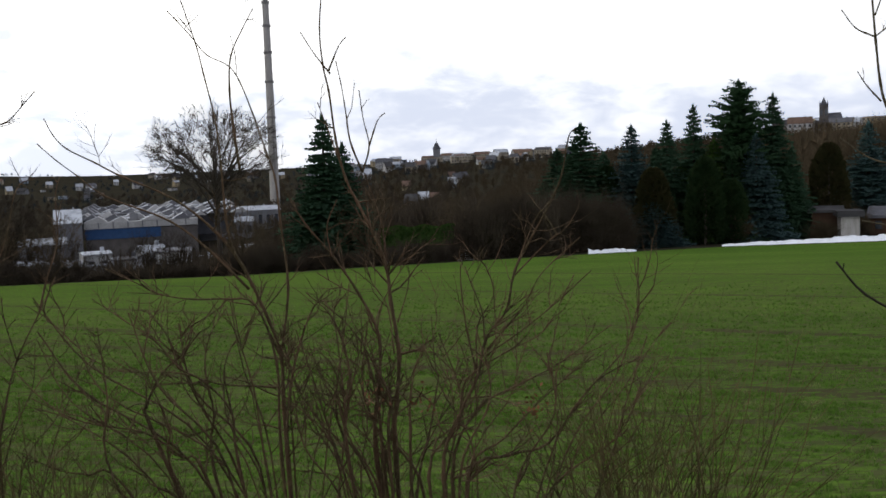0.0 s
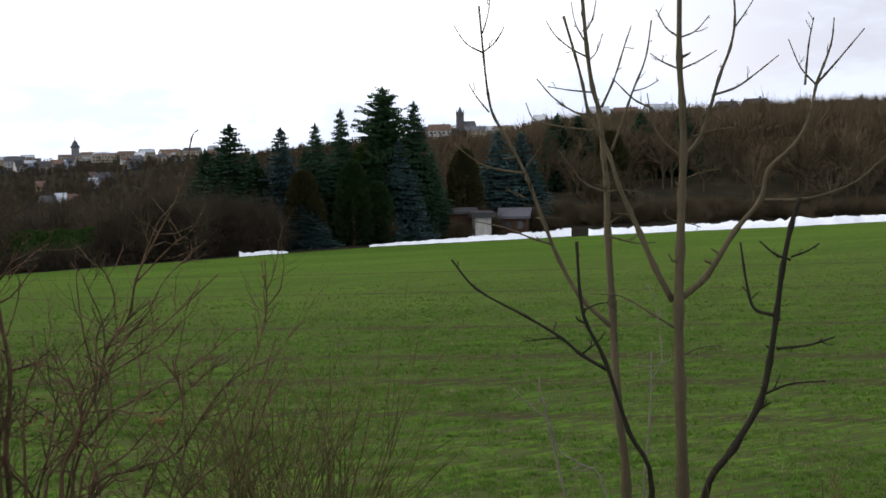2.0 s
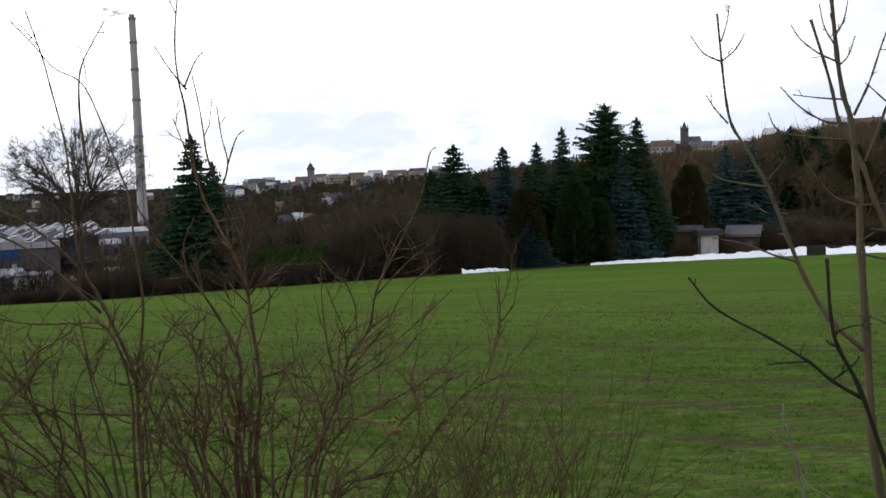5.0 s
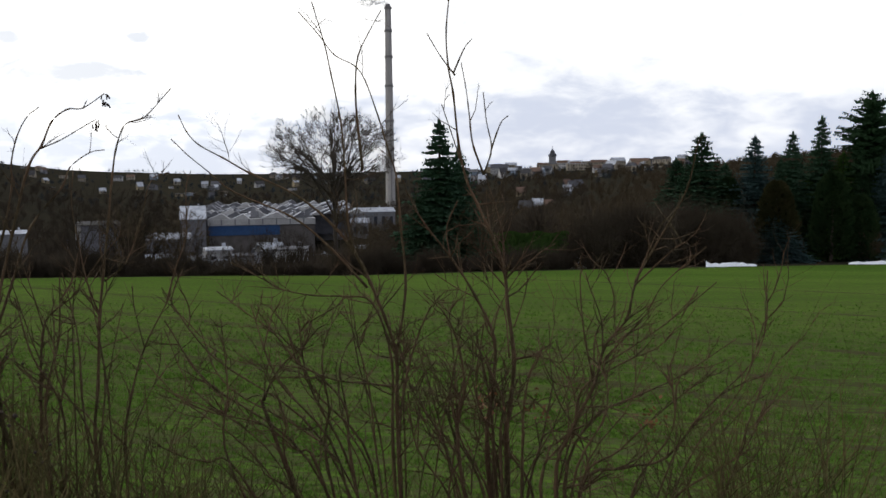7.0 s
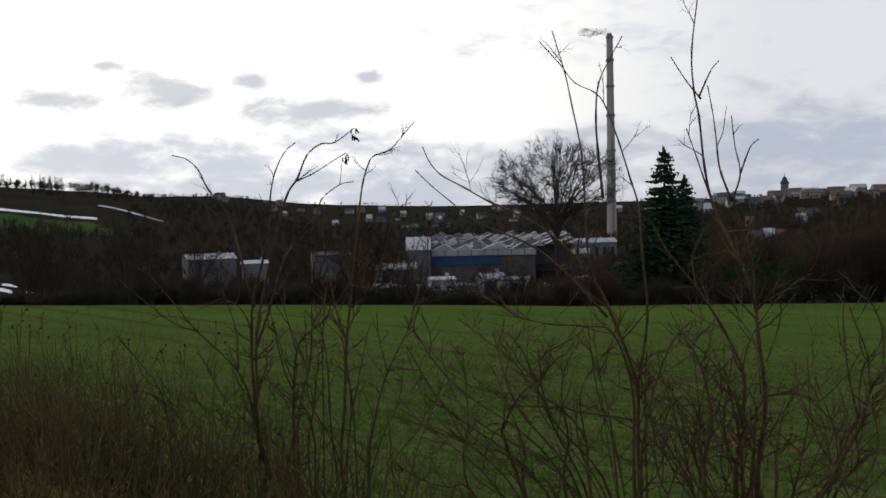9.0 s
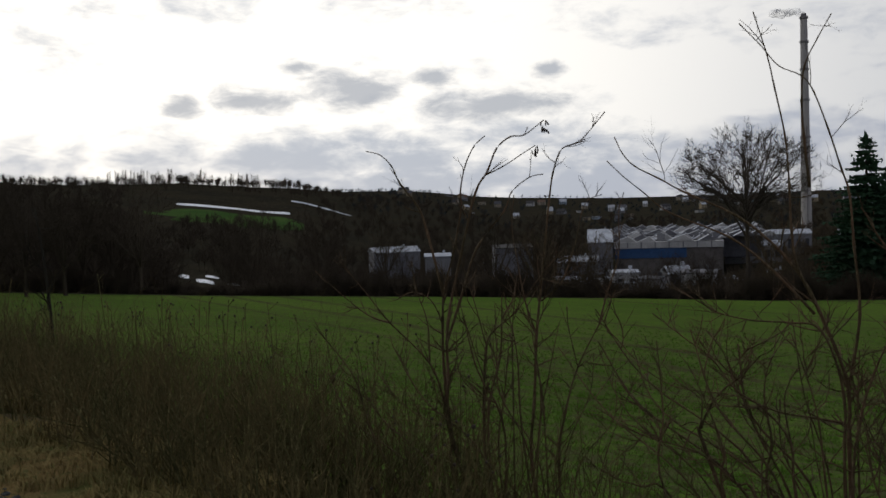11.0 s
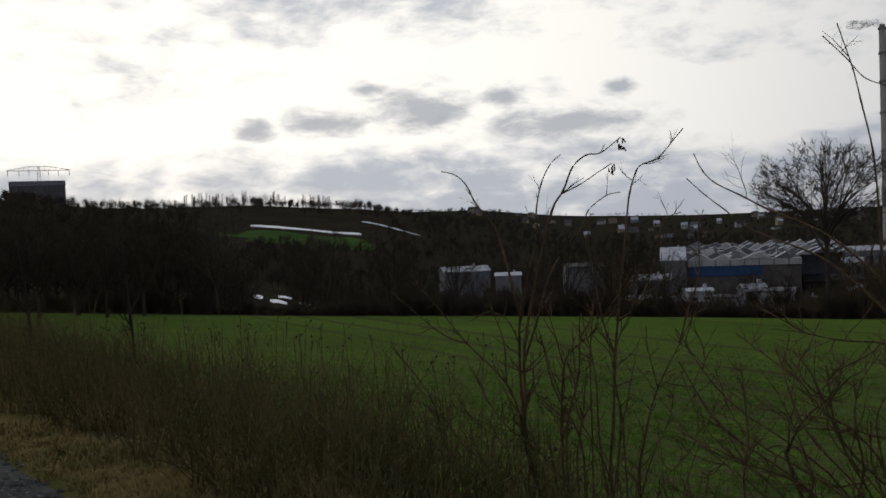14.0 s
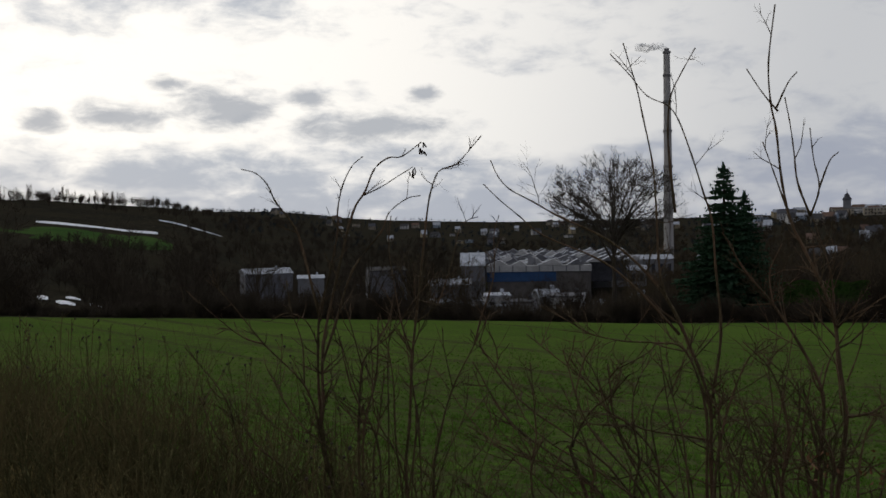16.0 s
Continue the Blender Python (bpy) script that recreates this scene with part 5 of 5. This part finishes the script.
def town():
    rng = random.Random(55)
    names = ("cream", "white", "grey", "ochre", "blue-grey")
    roofs = ("slate", "brown-tiled", "snow-covered", "tarred")

    def some(n, az, dist, flat=0.0, size=(9, 20), tall=(5, 11)):
        for _ in range(n):
            a, d = rng.uniform(*az), rng.uniform(*dist)
            i, j = rng.choices(range(5), (5, 5, 3, 3, 1))[0], rng.choices(range(4), (3, 3, 4, 2))[0]
            f = rng.random() < flat
            w, h = rng.uniform(*size), rng.uniform(*tall)
            house(turned(a, d, None, rng.uniform(-35, 35)), w, rng.uniform(8, 12), h, M_WALLS[i], M_ROOFS[j],
                  "%s rendered town house with a %s roof" % (names[i], roofs[j]), rng.uniform(0.35, 0.6), (max(2, int(w / 4)), 2), flat=f)
    some(30, (-8.5, 8.0), (1150, 1500), 0.2, (9, 16), (4, 8))
    some(34, (-6, 8.0), (1450, 1950), 0.3, (14, 34), (7, 12))
    some(9, (-2.5, 1.5), (600, 950), 0.1, (6, 9), (2.8, 4))
    some(12, (19.6, 27), (900, 1150), 0.2, (12, 24), (6, 10))
    some(14, (29, 40), (420, 600), 0.3, (9, 14), (4, 6))
    some(34, (-33, -9), (1500, 2300), 0.2, (8, 16), (4, 7))
    some(14, (-30, -10), (1200, 1700), 0.3, (5, 9), (2.5, 4))


town()


def works():
    """The industrial sheds in the valley."""
    g0 = "sheds of the works"
    # main hall: white upper wall, blue base, saw-tooth snowy roofs
    az, d = -17.3, 450
    t = thing("factory_hall", turned(az, d, -31.0), "long factory hall, pale wall, blue base and snowy gabled roofs", "factory", g0)
    w, top = 48.0, 12.0
    g = Geo()
    g.box(-w / 2, 0, 4.6, w / 2 - 16, 150, 9.0)
    part("blue_wall", g, M_BLUEWALL, t, "blue sheet-metal lower wall")
    g = Geo()
    g.box(-w / 2 + 0.3, 0.3, -7, w / 2, 150, 8.9)
    part("base_wall", g, M_SANDSTONE, t, "dark grey lower wall")
    g = Geo()
    g.box(-w / 2 - 0.3, -0.3, 9.2, w / 2 + 0.3, 150, top)
    part("white_wall", g, M_WALLS[1], t, "pale upper wall")
    for i in range(7):
        x = -w / 2 + 5.5 + i * 6.2
        g = Geo()
        g.box(x, -0.62, 9.3, x + 0.5, -0.3, top)
        part("pilaster", g, M_GREYWALL, t)
    # rows of low gabled bays behind one another, with glazed dark gable sides
    rb = random.Random(17)
    for i in range(9):
        x = -w / 2 - (6 if i > 1 else 0) - 2.0 * rb.random()
        while x < w / 2 + (22 if i > 1 else 0):
            wide = rb.uniform(6.5, 12.0)
            y0, z0, hi = i * 16.5 - 0.6 + rb.uniform(0, 1.5), top + 0.25 * i + rb.uniform(-0.3, 0.3), rb.uniform(1.9, 3.0)
            x1 = x + wide
            a = [(x, y0, z0), (x1, y0, z0), (x1, y0 + 8, z0), (x, y0 + 8, z0), (x + wide * 0.62, y0, z0 + hi), (x + wide * 0.62, y0 + 8, z0 + hi)]
            g = Geo()
            for q in ((0, 4, 5, 3), (0, 3, 2, 1)):
                g.face([a[k] for k in q])
            roof = part("roof_bay", g, M_ROOFS[2] if rb.random() < 0.8 else M_ROOFS[0], t, "saw-tooth roof bay under snow")
            g = Geo()
            for q in ((0, 1, 4), (3, 5, 2), (1, 2, 5, 4)):
                g.face([a[k] for k in q])
            part("gable", g, M_GREYWALL if rb.random() < 0.6 else M_WALLS[1], roof, "grey sheet gable and skylight side")
            x = x1 + (rb.uniform(0.2, 2.0) if rb.random() < 0.7 else rb.uniform(3, 7))
        g = Geo()
        g.box(-w / 2 - 5 * (i > 1), i * 16.5 + 8.0, 2, w / 2 + 20 * (i > 1), i * 16.5 + 15.0, top + 0.25 * i + 0.4)
        part("flat_roof", g, M_ROOFS[2] if i % 3 == 1 else M_ROOFS[0], t, "flat roof strip between the bays")
    def shed(az, d, z, w, dp, h, wall, roof, label, panes=(0, 0), rise=0.18, rot=0):
        house(turned(az, d, z, rot), w, dp, h, wall, roof, label, rise, panes, "industrial shed", "industrial_shed", g0)
    shed(-21.2, 460, -37, 11, 30, 18.5, M_GREYWALL, M_ROOFS[2], "grey sheet-metal shed with a snowy roof", (0, 0))
    shed(-22.6, 420, -35, 18, 20, 10.0, M_GREYWALL, M_ROOFS[2], "grey storage shed with a snow-covered roof", (0, 0), 0.1)
    shed(-19.9, 240, -22.8, 6, 8, 6.2, M_WALLS[1], M_ROOFS[2], "pale rendered workshop with a snowy roof", (2, 1), 0.05, 8)
    shed(-18.2, 215, -21.2, 4.5, 7, 5.0, M_WALLS[2], M_ROOFS[0], "grey rendered workshop with a flat dark roof", (2, 1), 0.05, -12)
    shed(-16.9, 225, -21.8, 5, 7, 6.0, M_WALLS[2], M_ROOFS[2], "small grey workshop under snow", (1, 1), 0.2, 14)
    shed(-15.6, 205, -20.8, 6.5, 9, 6.6, M_WALLS[1], M_GREYWALL, "whitewashed workshop with a flat grey roof", (0, 0), 0.04, -6)
    shed(-20.6, 240, -24, 14, 9, 5.0, M_WALLS[2], M_ROOFS[2], "low grey workshop with a snowy roof", (4, 1), 0.1, 4)
    shed(-26.4, 300, -32.5, 11, 16, 19.8, M_GREYWALL, M_ROOFS[3], "tall windowless grey sheet-metal hall", (0, 0), 0.05, 6)
    shed(-33.4, 400, -34, 19, 15, 16.4, M_GREYWALL, M_ROOFS[2], "long low building with a snow-covered roof", (0, 0), 0.12, 10)
    shed(-30.8, 380, -33, 10, 10, 14.0, M_WALLS[2], M_ROOFS[2], "grey annexe with a snow-covered roof", (0, 0), 0.1)
    for a, dd in ((-11.0, 620), (-12.6, 560), (-6.8, 640)):
        shed(a, dd, -36, 30, 16, 9 + (a * 7.3) % 4, M_WALLS[2], M_ROOFS[2], "grey works building with a snow-covered roof", (6, 1), 0.15, (a * 31) % 20 - 10)
    rng = random.Random(91)
    for i in range(12):
        g = Geo()
        x, y, h = rng.uniform(-22, 22), rng.uniform(2, 40), rng.uniform(1.0, 2.6)
        bw = rng.uniform(0.8, 2.6)
        g.box(x, y, 11.9, x + bw, y + bw, 13.4 + h)
        part("roof_vent", g, rng.choice((M_GREYWALL, M_WALLS[1], M_WALLS[2])), t, "box-shaped roof vent")
    for i in range(26):
        a, dd = rng.uniform(-23.5, -10.5), rng.uniform(230, 425)
        shed(a, dd, None, rng.uniform(6, 15), rng.uniform(6, 10), rng.uniform(3.0, 6.0), rng.choice((M_GREYWALL, M_WALLS[2], M_WALLS[1])), rng.choice((M_ROOFS[2], M_ROOFS[3], M_ROOFS[2])), "small works shed with a low roof", (0, 0), 0.12, rng.uniform(-25, 25))
    # plain poles with a bar on top, added at random as clutter
    for i in range(12):
        a, dd = rng.uniform(-35, -9), rng.uniform(320, 600)
        p = thing("works_pole", turned(a, dd), "tall thin grey pole added on the works site", "lamp mast", "lamp masts of the works")
        g = Geo()
        hh = rng.uniform(10, 17)
        g.tube([Vector((0, 0, -0.5)), Vector((0, 0, hh))], [0.16, 0.10], 5)
        part("pole", g, M_STEEL, p)
        g = Geo()
        g.box(-0.7, -0.2, hh, 0.7, 0.2, hh + 0.25)
        part("top_bar", g, M_STEEL, p)
    house(turned(-43.6, 152, None, 12), 2.6, 4, 2.2, M_WALLS[1], M_ROOFS[2], "small white garden house between the trees", 0.3, (1, 1), "garden house", "garden_house", "garden houses")


works()


def chimney():
    d = 900.0
    top, low = EYE + d * math.tan(radians(9.55)), -36.0
    foot = polar(-9.75, d, z=low)
    t = thing("factory_chimney", Matrix.Translation(foot), "very tall tapering grey concrete factory chimney", "chimney")
    h = top - low
    g = Geo()
    g.tube([Vector((0, 0, h * i / 12)) for i in range(13)], [4.7 - 1.8 * (i / 12) ** 0.8 for i in range(13)], 28, cap=False)
    part("shaft", g, M_CONCRETE, t, smooth=True)
    for f in (0.995, 0.885, 0.76, 0.62, 0.45):
        r = 4.7 - 1.8 * f ** 0.8
        g = Geo()
        g.tube([Vector((0, 0, h * f - 1.0)), Vector((0, 0, h * f + 0.9))], [r + 0.7, r + 0.7], 28)
        part("gallery", g, M_BAND, t, "dark ring gallery round the shaft")
    g = Geo()
    g.box(1.4, -4.5, 0, 2.2, -3.2, h * 0.5)
    part("ladder", g, M_BAND, t)
    g = Geo()
    g.tube([Vector((0, 0, h - 3)), Vector((0, 0, h + 2.5))], [2.2, 2.2], 20)
    part("flue", g, M_BAND, t, "dark flue lip at the top")


chimney()


def smoke():
    """A thin wisp drifting from the chimney's mouth."""
    m = bpy.data.materials.new("thin_smoke")
    m.use_nodes = True
    k = Nodes(m.node_tree)
    pos = k.add("ShaderNodeNewGeometry").outputs["Position"]
    f = k.ramp(k.noise(pos, 0.12, 5.0, 0.6), 0.40, 0.75)
    d = k.add("ShaderNodeBsdfDiffuse", {0: (0.30, 0.31, 0.34, 1)})
    tr = k.add("ShaderNodeBsdfTransparent")
    mx = k.add("ShaderNodeMixShader", {0: k.math("MULTIPLY", f, 0.5), 1: tr.outputs[0], 2: d.outputs[0]})
    k.add("ShaderNodeOutputMaterial", {0: mx.outputs[0]})
    rng = random.Random(2)
    g = bmesh.new()
    for az, el, r in ((-9.95, 9.72, 3.0), (-10.25, 9.85, 4.0), (-10.6, 9.86, 5.0), (-11.0, 9.8, 5.0), (-11.35, 9.92, 3.5)):
        c = polar(az, 900, el)
        made = bmesh.ops.create_icosphere(g, subdivisions=3, radius=r, matrix=Matrix.Translation(c) @ Matrix.Diagonal((1.5, 1.2, 0.7, 1)))
        for v in made["verts"]:
            v.co += (v.co - c) * 0.5 * noise.noise(v.co * 0.25)
    me = bpy.data.meshes.new("smoke_plume")
    g.to_mesh(me)
    g.free()
    me.materials.append(m)
    me.polygons.foreach_set("use_smooth", [True] * len(me.polygons))
    tagged(new("smoke_plume", me), "thin grey smoke drifting from the factory chimney", "smoke", kind="stuff")


smoke()


def spire(g, x, y, z, w, h):
    c = [(x - w, y - w, z), (x + w, y - w, z), (x + w, y + w, z), (x - w, y + w, z)]
    for i in range(4):
        g.face((c[i], c[(i + 1) % 4], (x, y, z + h)))


def churches():
    d = 1000
    z = EYE + d * math.tan(radians(1.35))
    t = thing("church", turned(21.65, d, z - 8), "dark stone church with a square spired tower on the ridge", "church")
    g = Geo()
    g.box(-4.0, -4, -6, 4.0, 4, 27)
    part("tower", g, M_SANDSTONE, t)
    for sx in (-1, 1):
        g = Geo()
        g.box(sx * 2.2 - 1.1, -4.15, 17, sx * 2.2 + 1.1, -3.95, 23)
        part("window", g, M_PANE, t)
    g = Geo()
    spire(g, 0, 0, 27, 3.2, 8)
    for sx in (-1, 1):
        for sy in (-1, 1):
            spire(g, sx * 3.4, sy * 3.4, 27, 0.8, 5)
    part("spire", g, M_ROOFS[0], t)
    g = Geo()
    g.box(4.0, -5, -6, 17, 7, 13)
    part("nave", g, M_SANDSTONE, t)
    g = Geo()
    for sy in (-1, 1):
        q = [(4.0, 1 + sy * 6.5, 12.5), (17.5, 1 + sy * 6.5, 12.5), (15.0, 1, 19.5), (4.0, 1, 19.5)]
        g.face(q if sy < 0 else q[::-1])
    g.face(((17.5, -5.5, 12.5), (17.5, 7.5, 12.5), (15.0, 1, 19.5)))
    part("nave_roof", g, M_ROOFS[0], t)
    d = 1500
    t = thing("town_tower", turned(-0.17, d, EYE + d * math.tan(radians(0.2))), "slender town tower with a stepped dark cap", "tower")
    g = Geo()
    g.box(-5.5, -5.5, -20, 5.5, 5.5, 17)
    part("shaft", g, M_WALLS[2], t)
    g = Geo()
    g.tube([Vector((0, 0, z)) for z in (17, 20, 22, 24, 25, 28)], [7.0, 6.0, 4.0, 3.8, 3.0, 0.4], 8)
    part("cap", g, M_ROOFS[0], t)
    g = Geo()
    g.tube([Vector((0, 0, 28)), Vector((0, 0, 33))], [0.5, 0.2], 6)
    part("finial", g, M_ROOFS[0], t)


churches()


def block_and_pylon():
    d = 1150
    t = house(turned(-57.2, d, EYE + d * math.tan(radians(2.2)), 0), 57, 13, 18.0, M_SANDSTONE, M_ROOFS[0], "long dark apartment block with a low pitched roof on the hill", 0.42, (12, 4), "apartment block", "apartment_block", "blocks on the hill")
    d = 820
    foot = polar(-57.1, d)
    top = EYE + d * math.tan(radians(4.15)) - foot.z
    t = thing("power_pylon", Matrix.Translation(foot) @ Matrix.Rotation(radians(57), 4, "Z"), "steel lattice power pylon with one wide crossarm", "pylon")
    g = Geo()
    for sx, sy in ((-1, -1), (1, -1), (1, 1), (-1, 1)):
        g.tube([Vector((sx * 2.6, sy * 2.6, -1)), Vector((sx * 0.8, sy * 0.8, top))], [0.16, 0.12], 4)
    n = 9
    for i in range(n):
        f0, f1 = i / n, (i + 1) / n
        w0, w1 = 2.6 - 1.8 * f0, 2.6 - 1.8 * f1
        for s in (-1, 1):
            g.tube([Vector((-w0, s * w0, top * f0)), Vector((w1, s * w1, top * f1))], [0.08, 0.08], 3)
            g.tube([Vector((w0, s * w0, top * f0)), Vector((-w1, s * w1, top * f1))], [0.08, 0.08], 3)
    part("mast", g, M_STEEL, t)
    g = Geo()
    a = 23.0
    zc = top - 3.0
    g.tube([Vector((-a, 0, zc)), Vector((a, 0, zc))], [0.22, 0.22], 4)
    g.tube([Vector((-a, 0, zc + 0.2)), Vector((-a * 0.3, 0, top + 0.2)), Vector((a * 0.3, 0, top + 0.2)), Vector((a, 0, zc + 0.2))], [0.18] * 4, 4)
    for i in range(13):
        x = -a + 2 * a * i / 12
        h = min(3.0, (a - abs(x)) * 0.19)
        g.tube([Vector((x, 0, zc)), Vector((x + 1.4, 0, zc + h))], [0.1, 0.1], 3)
    part("crossarm", g, M_STEEL, t)
    for x in (-22.3, -14.2, -7.0, 7.0, 14.2, 22.3):
        g = Geo()
        g.tube([Vector((x, 0, zc)), Vector((x, 0, zc - 4.2))], [0.22, 0.22], 5)
        part("insulator", g, M_STEEL, t)


block_and_pylon()


def garden_edge():
    # clipped evergreen hedge beside the field
    rng = random.Random(3)
    t = thing("clipped_hedge", turned(-1.5, edge_d(-1.5, 6.0)), "clipped green thuja hedge beyond the field", "hedge")
    g = Geo()
    for _ in range(5200):
        x, y, z = rng.uniform(-2.9, 2.9), rng.uniform(-0.6, 0.6), rng.uniform(0.0, 2.9)
        k = rng.randrange(3)
        if k == 0:
            y = -0.6
        elif k == 1:
            z = 2.9 + 0.1 * math.sin(x * 3)
        c = Vector((x, y, z))
        u = Vector((rng.gauss(0, 1), rng.gauss(0, 1), rng.gauss(0, 1))).normalized() * 0.14
        g.face((c - u, c + Vector((0.05, -0.05, 0.16)), c + u))
    part("foliage", g, M_THUJA, t)
    g = Geo()
    g.box(-2.8, -0.45, -0.5, 2.8, 0.5, 2.75)
    part("core", g, M_THUJA, t)
    # garden sheds below the wood
    house(turned(22.9, edge_d(22.9, 5.4), None, 8), 1.5, 2.4, 2.0, M_SHED, M_ROOFS[3], "small whitewashed garden shed with a flat dark roof", 0, (0, 0), "garden shed", "garden_shed", "garden sheds", True)
    house(turned(21.7, edge_d(21.7, 8.6), None, 4), 2.4, 2.6, 2.3, M_BRICK, M_ROOFS[3], "low brown garden shed with a dark roof", 0.1, (0, 0), "garden shed", "garden_shed", "garden sheds")
    house(turned(24.9, edge_d(24.9, 9.0), None, -6), 2.6, 3.0, 1.6, M_BRICK, M_ROOFS[0], "brown wooden garden hut with a brown roof", 0.22, (2, 1), "garden hut", "garden_shed", "garden sheds")
    house(turned(1.3, 92, None, 10), 2.4, 3.0, 2.0, M_SHED, M_ROOFS[2], "small pale garden hut among the bushes", 0.2, (1, 1), "garden hut", "garden_shed", "garden sheds")


garden_edge()


def evergreen(az, d, top_el, half, mat, label, seed):
    """A rounded dense evergreen: a dark heart and thousands of small sprays standing out of its shell."""
    rng = random.Random(seed)
    foot = polar(az, d)
    h = EYE + d * math.tan(radians(top_el)) - foot.z
    t = thing("evergreen", Matrix.Translation(foot), label, "evergreen", "evergreens of the gardens")
    g = Geo()
    g.tube([Vector((0, 0, -0.4)), Vector((0.05, 0, h * 0.5)), Vector((0, 0, h * 0.85))], [0.16, 0.1, 0.03], 6)
    part("trunk", g, M_TREE, t)
    g = Geo()
    for _ in range(5200):
        a, f = rng.uniform(0, 6.283), rng.random() ** 0.8
        w = half * (1 - f ** 2.6) ** 0.5 * (0.86 + 0.22 * noise.noise((a * 1.2, f * 4, seed))) * rng.uniform(0.72, 1.04)
        c = Vector((math.cos(a) * w, math.sin(a) * w, h * (0.02 + 0.97 * f)))
        out = Vector((math.cos(a), math.sin(a), 0.9 * f + rng.gauss(0.5, 0.3))).normalized()
        side = out.cross(Vector((rng.gauss(0, 1), rng.gauss(0, 1), rng.gauss(0, 1)))).normalized()
        l = rng.uniform(0.22, 0.5)
        g.face((c - side * 0.09, c + side * 0.09, c + out * l))
        g.face((c + out * l * 0.3, c + out * l * 0.5 + side * 0.16, c + out * l * 0.85 + side * 0.12))
    part("crown", g, mat, t)


YEW = material("dark_yew", [(0.014, 0.030, 0.012), (0.022, 0.040, 0.016), (0.030, 0.034, 0.014)], 1.0, 0.9, 0.0, spec=0.0)
OLIVE = material("olive_evergreen", [(0.028, 0.029, 0.012), (0.040, 0.036, 0.016), (0.022, 0.024, 0.011)], 1.0, 0.9, 0.0, spec=0.0)
for i, (az, d, el, half, mt, lab) in enumerate((
        (12.4, 86, -0.8, 1.9, OLIVE, "rounded olive-brown evergreen before the spruces"), (15.3, 87, -0.3, 1.9, YEW, "rounded dark green yew before the pine"),
        (16.7, 88, -1.6, 1.7, YEW, "rounded dark green yew before the pine"), (21.9, 96, 0.3, 2.0, OLIVE, "rounded olive-brown evergreen behind the sheds"),
        (30.5, 112, 1.2, 2.6, OLIVE, "rounded olive-brown evergreen on the slope"), (9.8, 88, -0.6, 1.3, YEW, "rounded dark green yew before the spruces"))):
    evergreen(az, d, el, half, mt, lab, 300 + i)


# pale thin birches by the hedge
def birch(az, d, top_el, seed):
    rng = random.Random(seed)
    foot = polar(az, d)
    h = EYE + d * math.tan(radians(top_el)) - foot.z
    t = thing("young_birch", Matrix.Translation(foot), "thin pale leafless young tree above the brush", "tree", "young trees above the brush")
    g = Geo()
    path = limb([Vector((0, 0, -0.1)), Vector((0.05, 0, h * 0.4)), Vector((-0.06, 0, h * 0.75)), Vector((-0.2, 0, h))], 12)
    g.tube(path, [0.03 * (1 - 0.7 * i / (len(path) - 1)) for i in range(len(path))], 6)
    part("trunk", g, M_ASH_DARK, t, smooth=True)
    g = Geo()
    for i in range(5):
        j = rng.randrange(3, len(path) - 1)
        twig(g, rng, path[j], Vector((rng.gauss(0, 0.6), rng.gauss(0, 0.4), 1)), h * rng.uniform(0.15, 0.3), 0.012, 1, 3)
    part("crown", g, M_ASH_DARK, t)


birch(-53.2, 15, 0.4, 1)
birch(-58.4, 16, 0.2, 2)


# poplar row on the skyline
def poplars():
    rng = random.Random(66)
    mesh = []
    for s in range(2):
        g = Geo()
        g.tube([Vector((0, 0, -1)), Vector((0, 0, 12))], [0.3, 0.1], 4, cap=False)
        for i in range(150):
            z = rng.uniform(1.5, 12)
            a = rng.uniform(0, 6.28)
            l = rng.uniform(1.2, 2.8)
            p = Vector((0, 0, z))
            q = p + Vector((math.cos(a) * l * 0.55, math.sin(a) * l * 0.55, l))
            g.tube([p, q], [0.038, 0.016], 3, cap=False)
        mesh.append(g.mesh("poplar", [M_POPLAR]))
    for i in range(84):
        az = rng.uniform(-49.5, -38.5)
        if -45.6 < az < -45.0 or -43.4 < az < -43.1:
            continue
        d = rng.uniform(960, 1060)
        ob = new("poplar", mesh[i % 2])
        s = rng.uniform(0.75, 1.2) * (0.95 if az < -41 else 0.75)
        ob.matrix_basis = Matrix.Translation(polar(az, d)) @ Matrix.Rotation(rng.uniform(0, 6), 4, "Z") @ Matrix.Diagonal((s, s, s, 1))
        tagged(ob, "slender leafless poplar on the skyline", "tree", "poplar row on the skyline")


poplars()


# dry seed heads and withered leaves on the shrubs
def dry_bits():
    rng = random.Random(12)
    for c, n in ((TIPS[11][1], 10), (TIPS[11][2], 8)):
        g = Geo()
        for _ in range(n):
            p = c + Vector((rng.gauss(0, 0.012), rng.gauss(0, 0.012), -rng.random() * 0.07))
            q = p + Vector((rng.gauss(0, 0.012), rng.gauss(0, 0.012), -0.03))
            g.tube([p, q], [0.004, 0.006], 4)
        tagged(part("seed_cluster", g, M_SEED), "shrivelled dark seed cluster hanging from a twig", "seeds", "seed clusters")
    g = Geo()
    for az, d, el in ((-1.5, 6.2, -14.0), (-4.6, 5.9, -13.6), (5.0, 5.5, -14.5)):
        for _ in range(26):
            c = polar(az + rng.gauss(0, 0.5), d + rng.gauss(0, 0.1), el + rng.gauss(0, 0.5))
            u = Vector((rng.gauss(0, 1), rng.gauss(0, 1), rng.gauss(0, 1))).normalized() * 0.018
            v = u.cross(Vector((rng.gauss(0, 1), rng.gauss(0, 1), rng.gauss(0, 1)))).normalized() * 0.01
            g.face((c - u, c + v, c + u, c - v))
    tagged(part("withered_leaves", g, M_RUST), "rust-brown withered leaves caught in the twigs", "leaves", kind="stuff")


dry_bits()
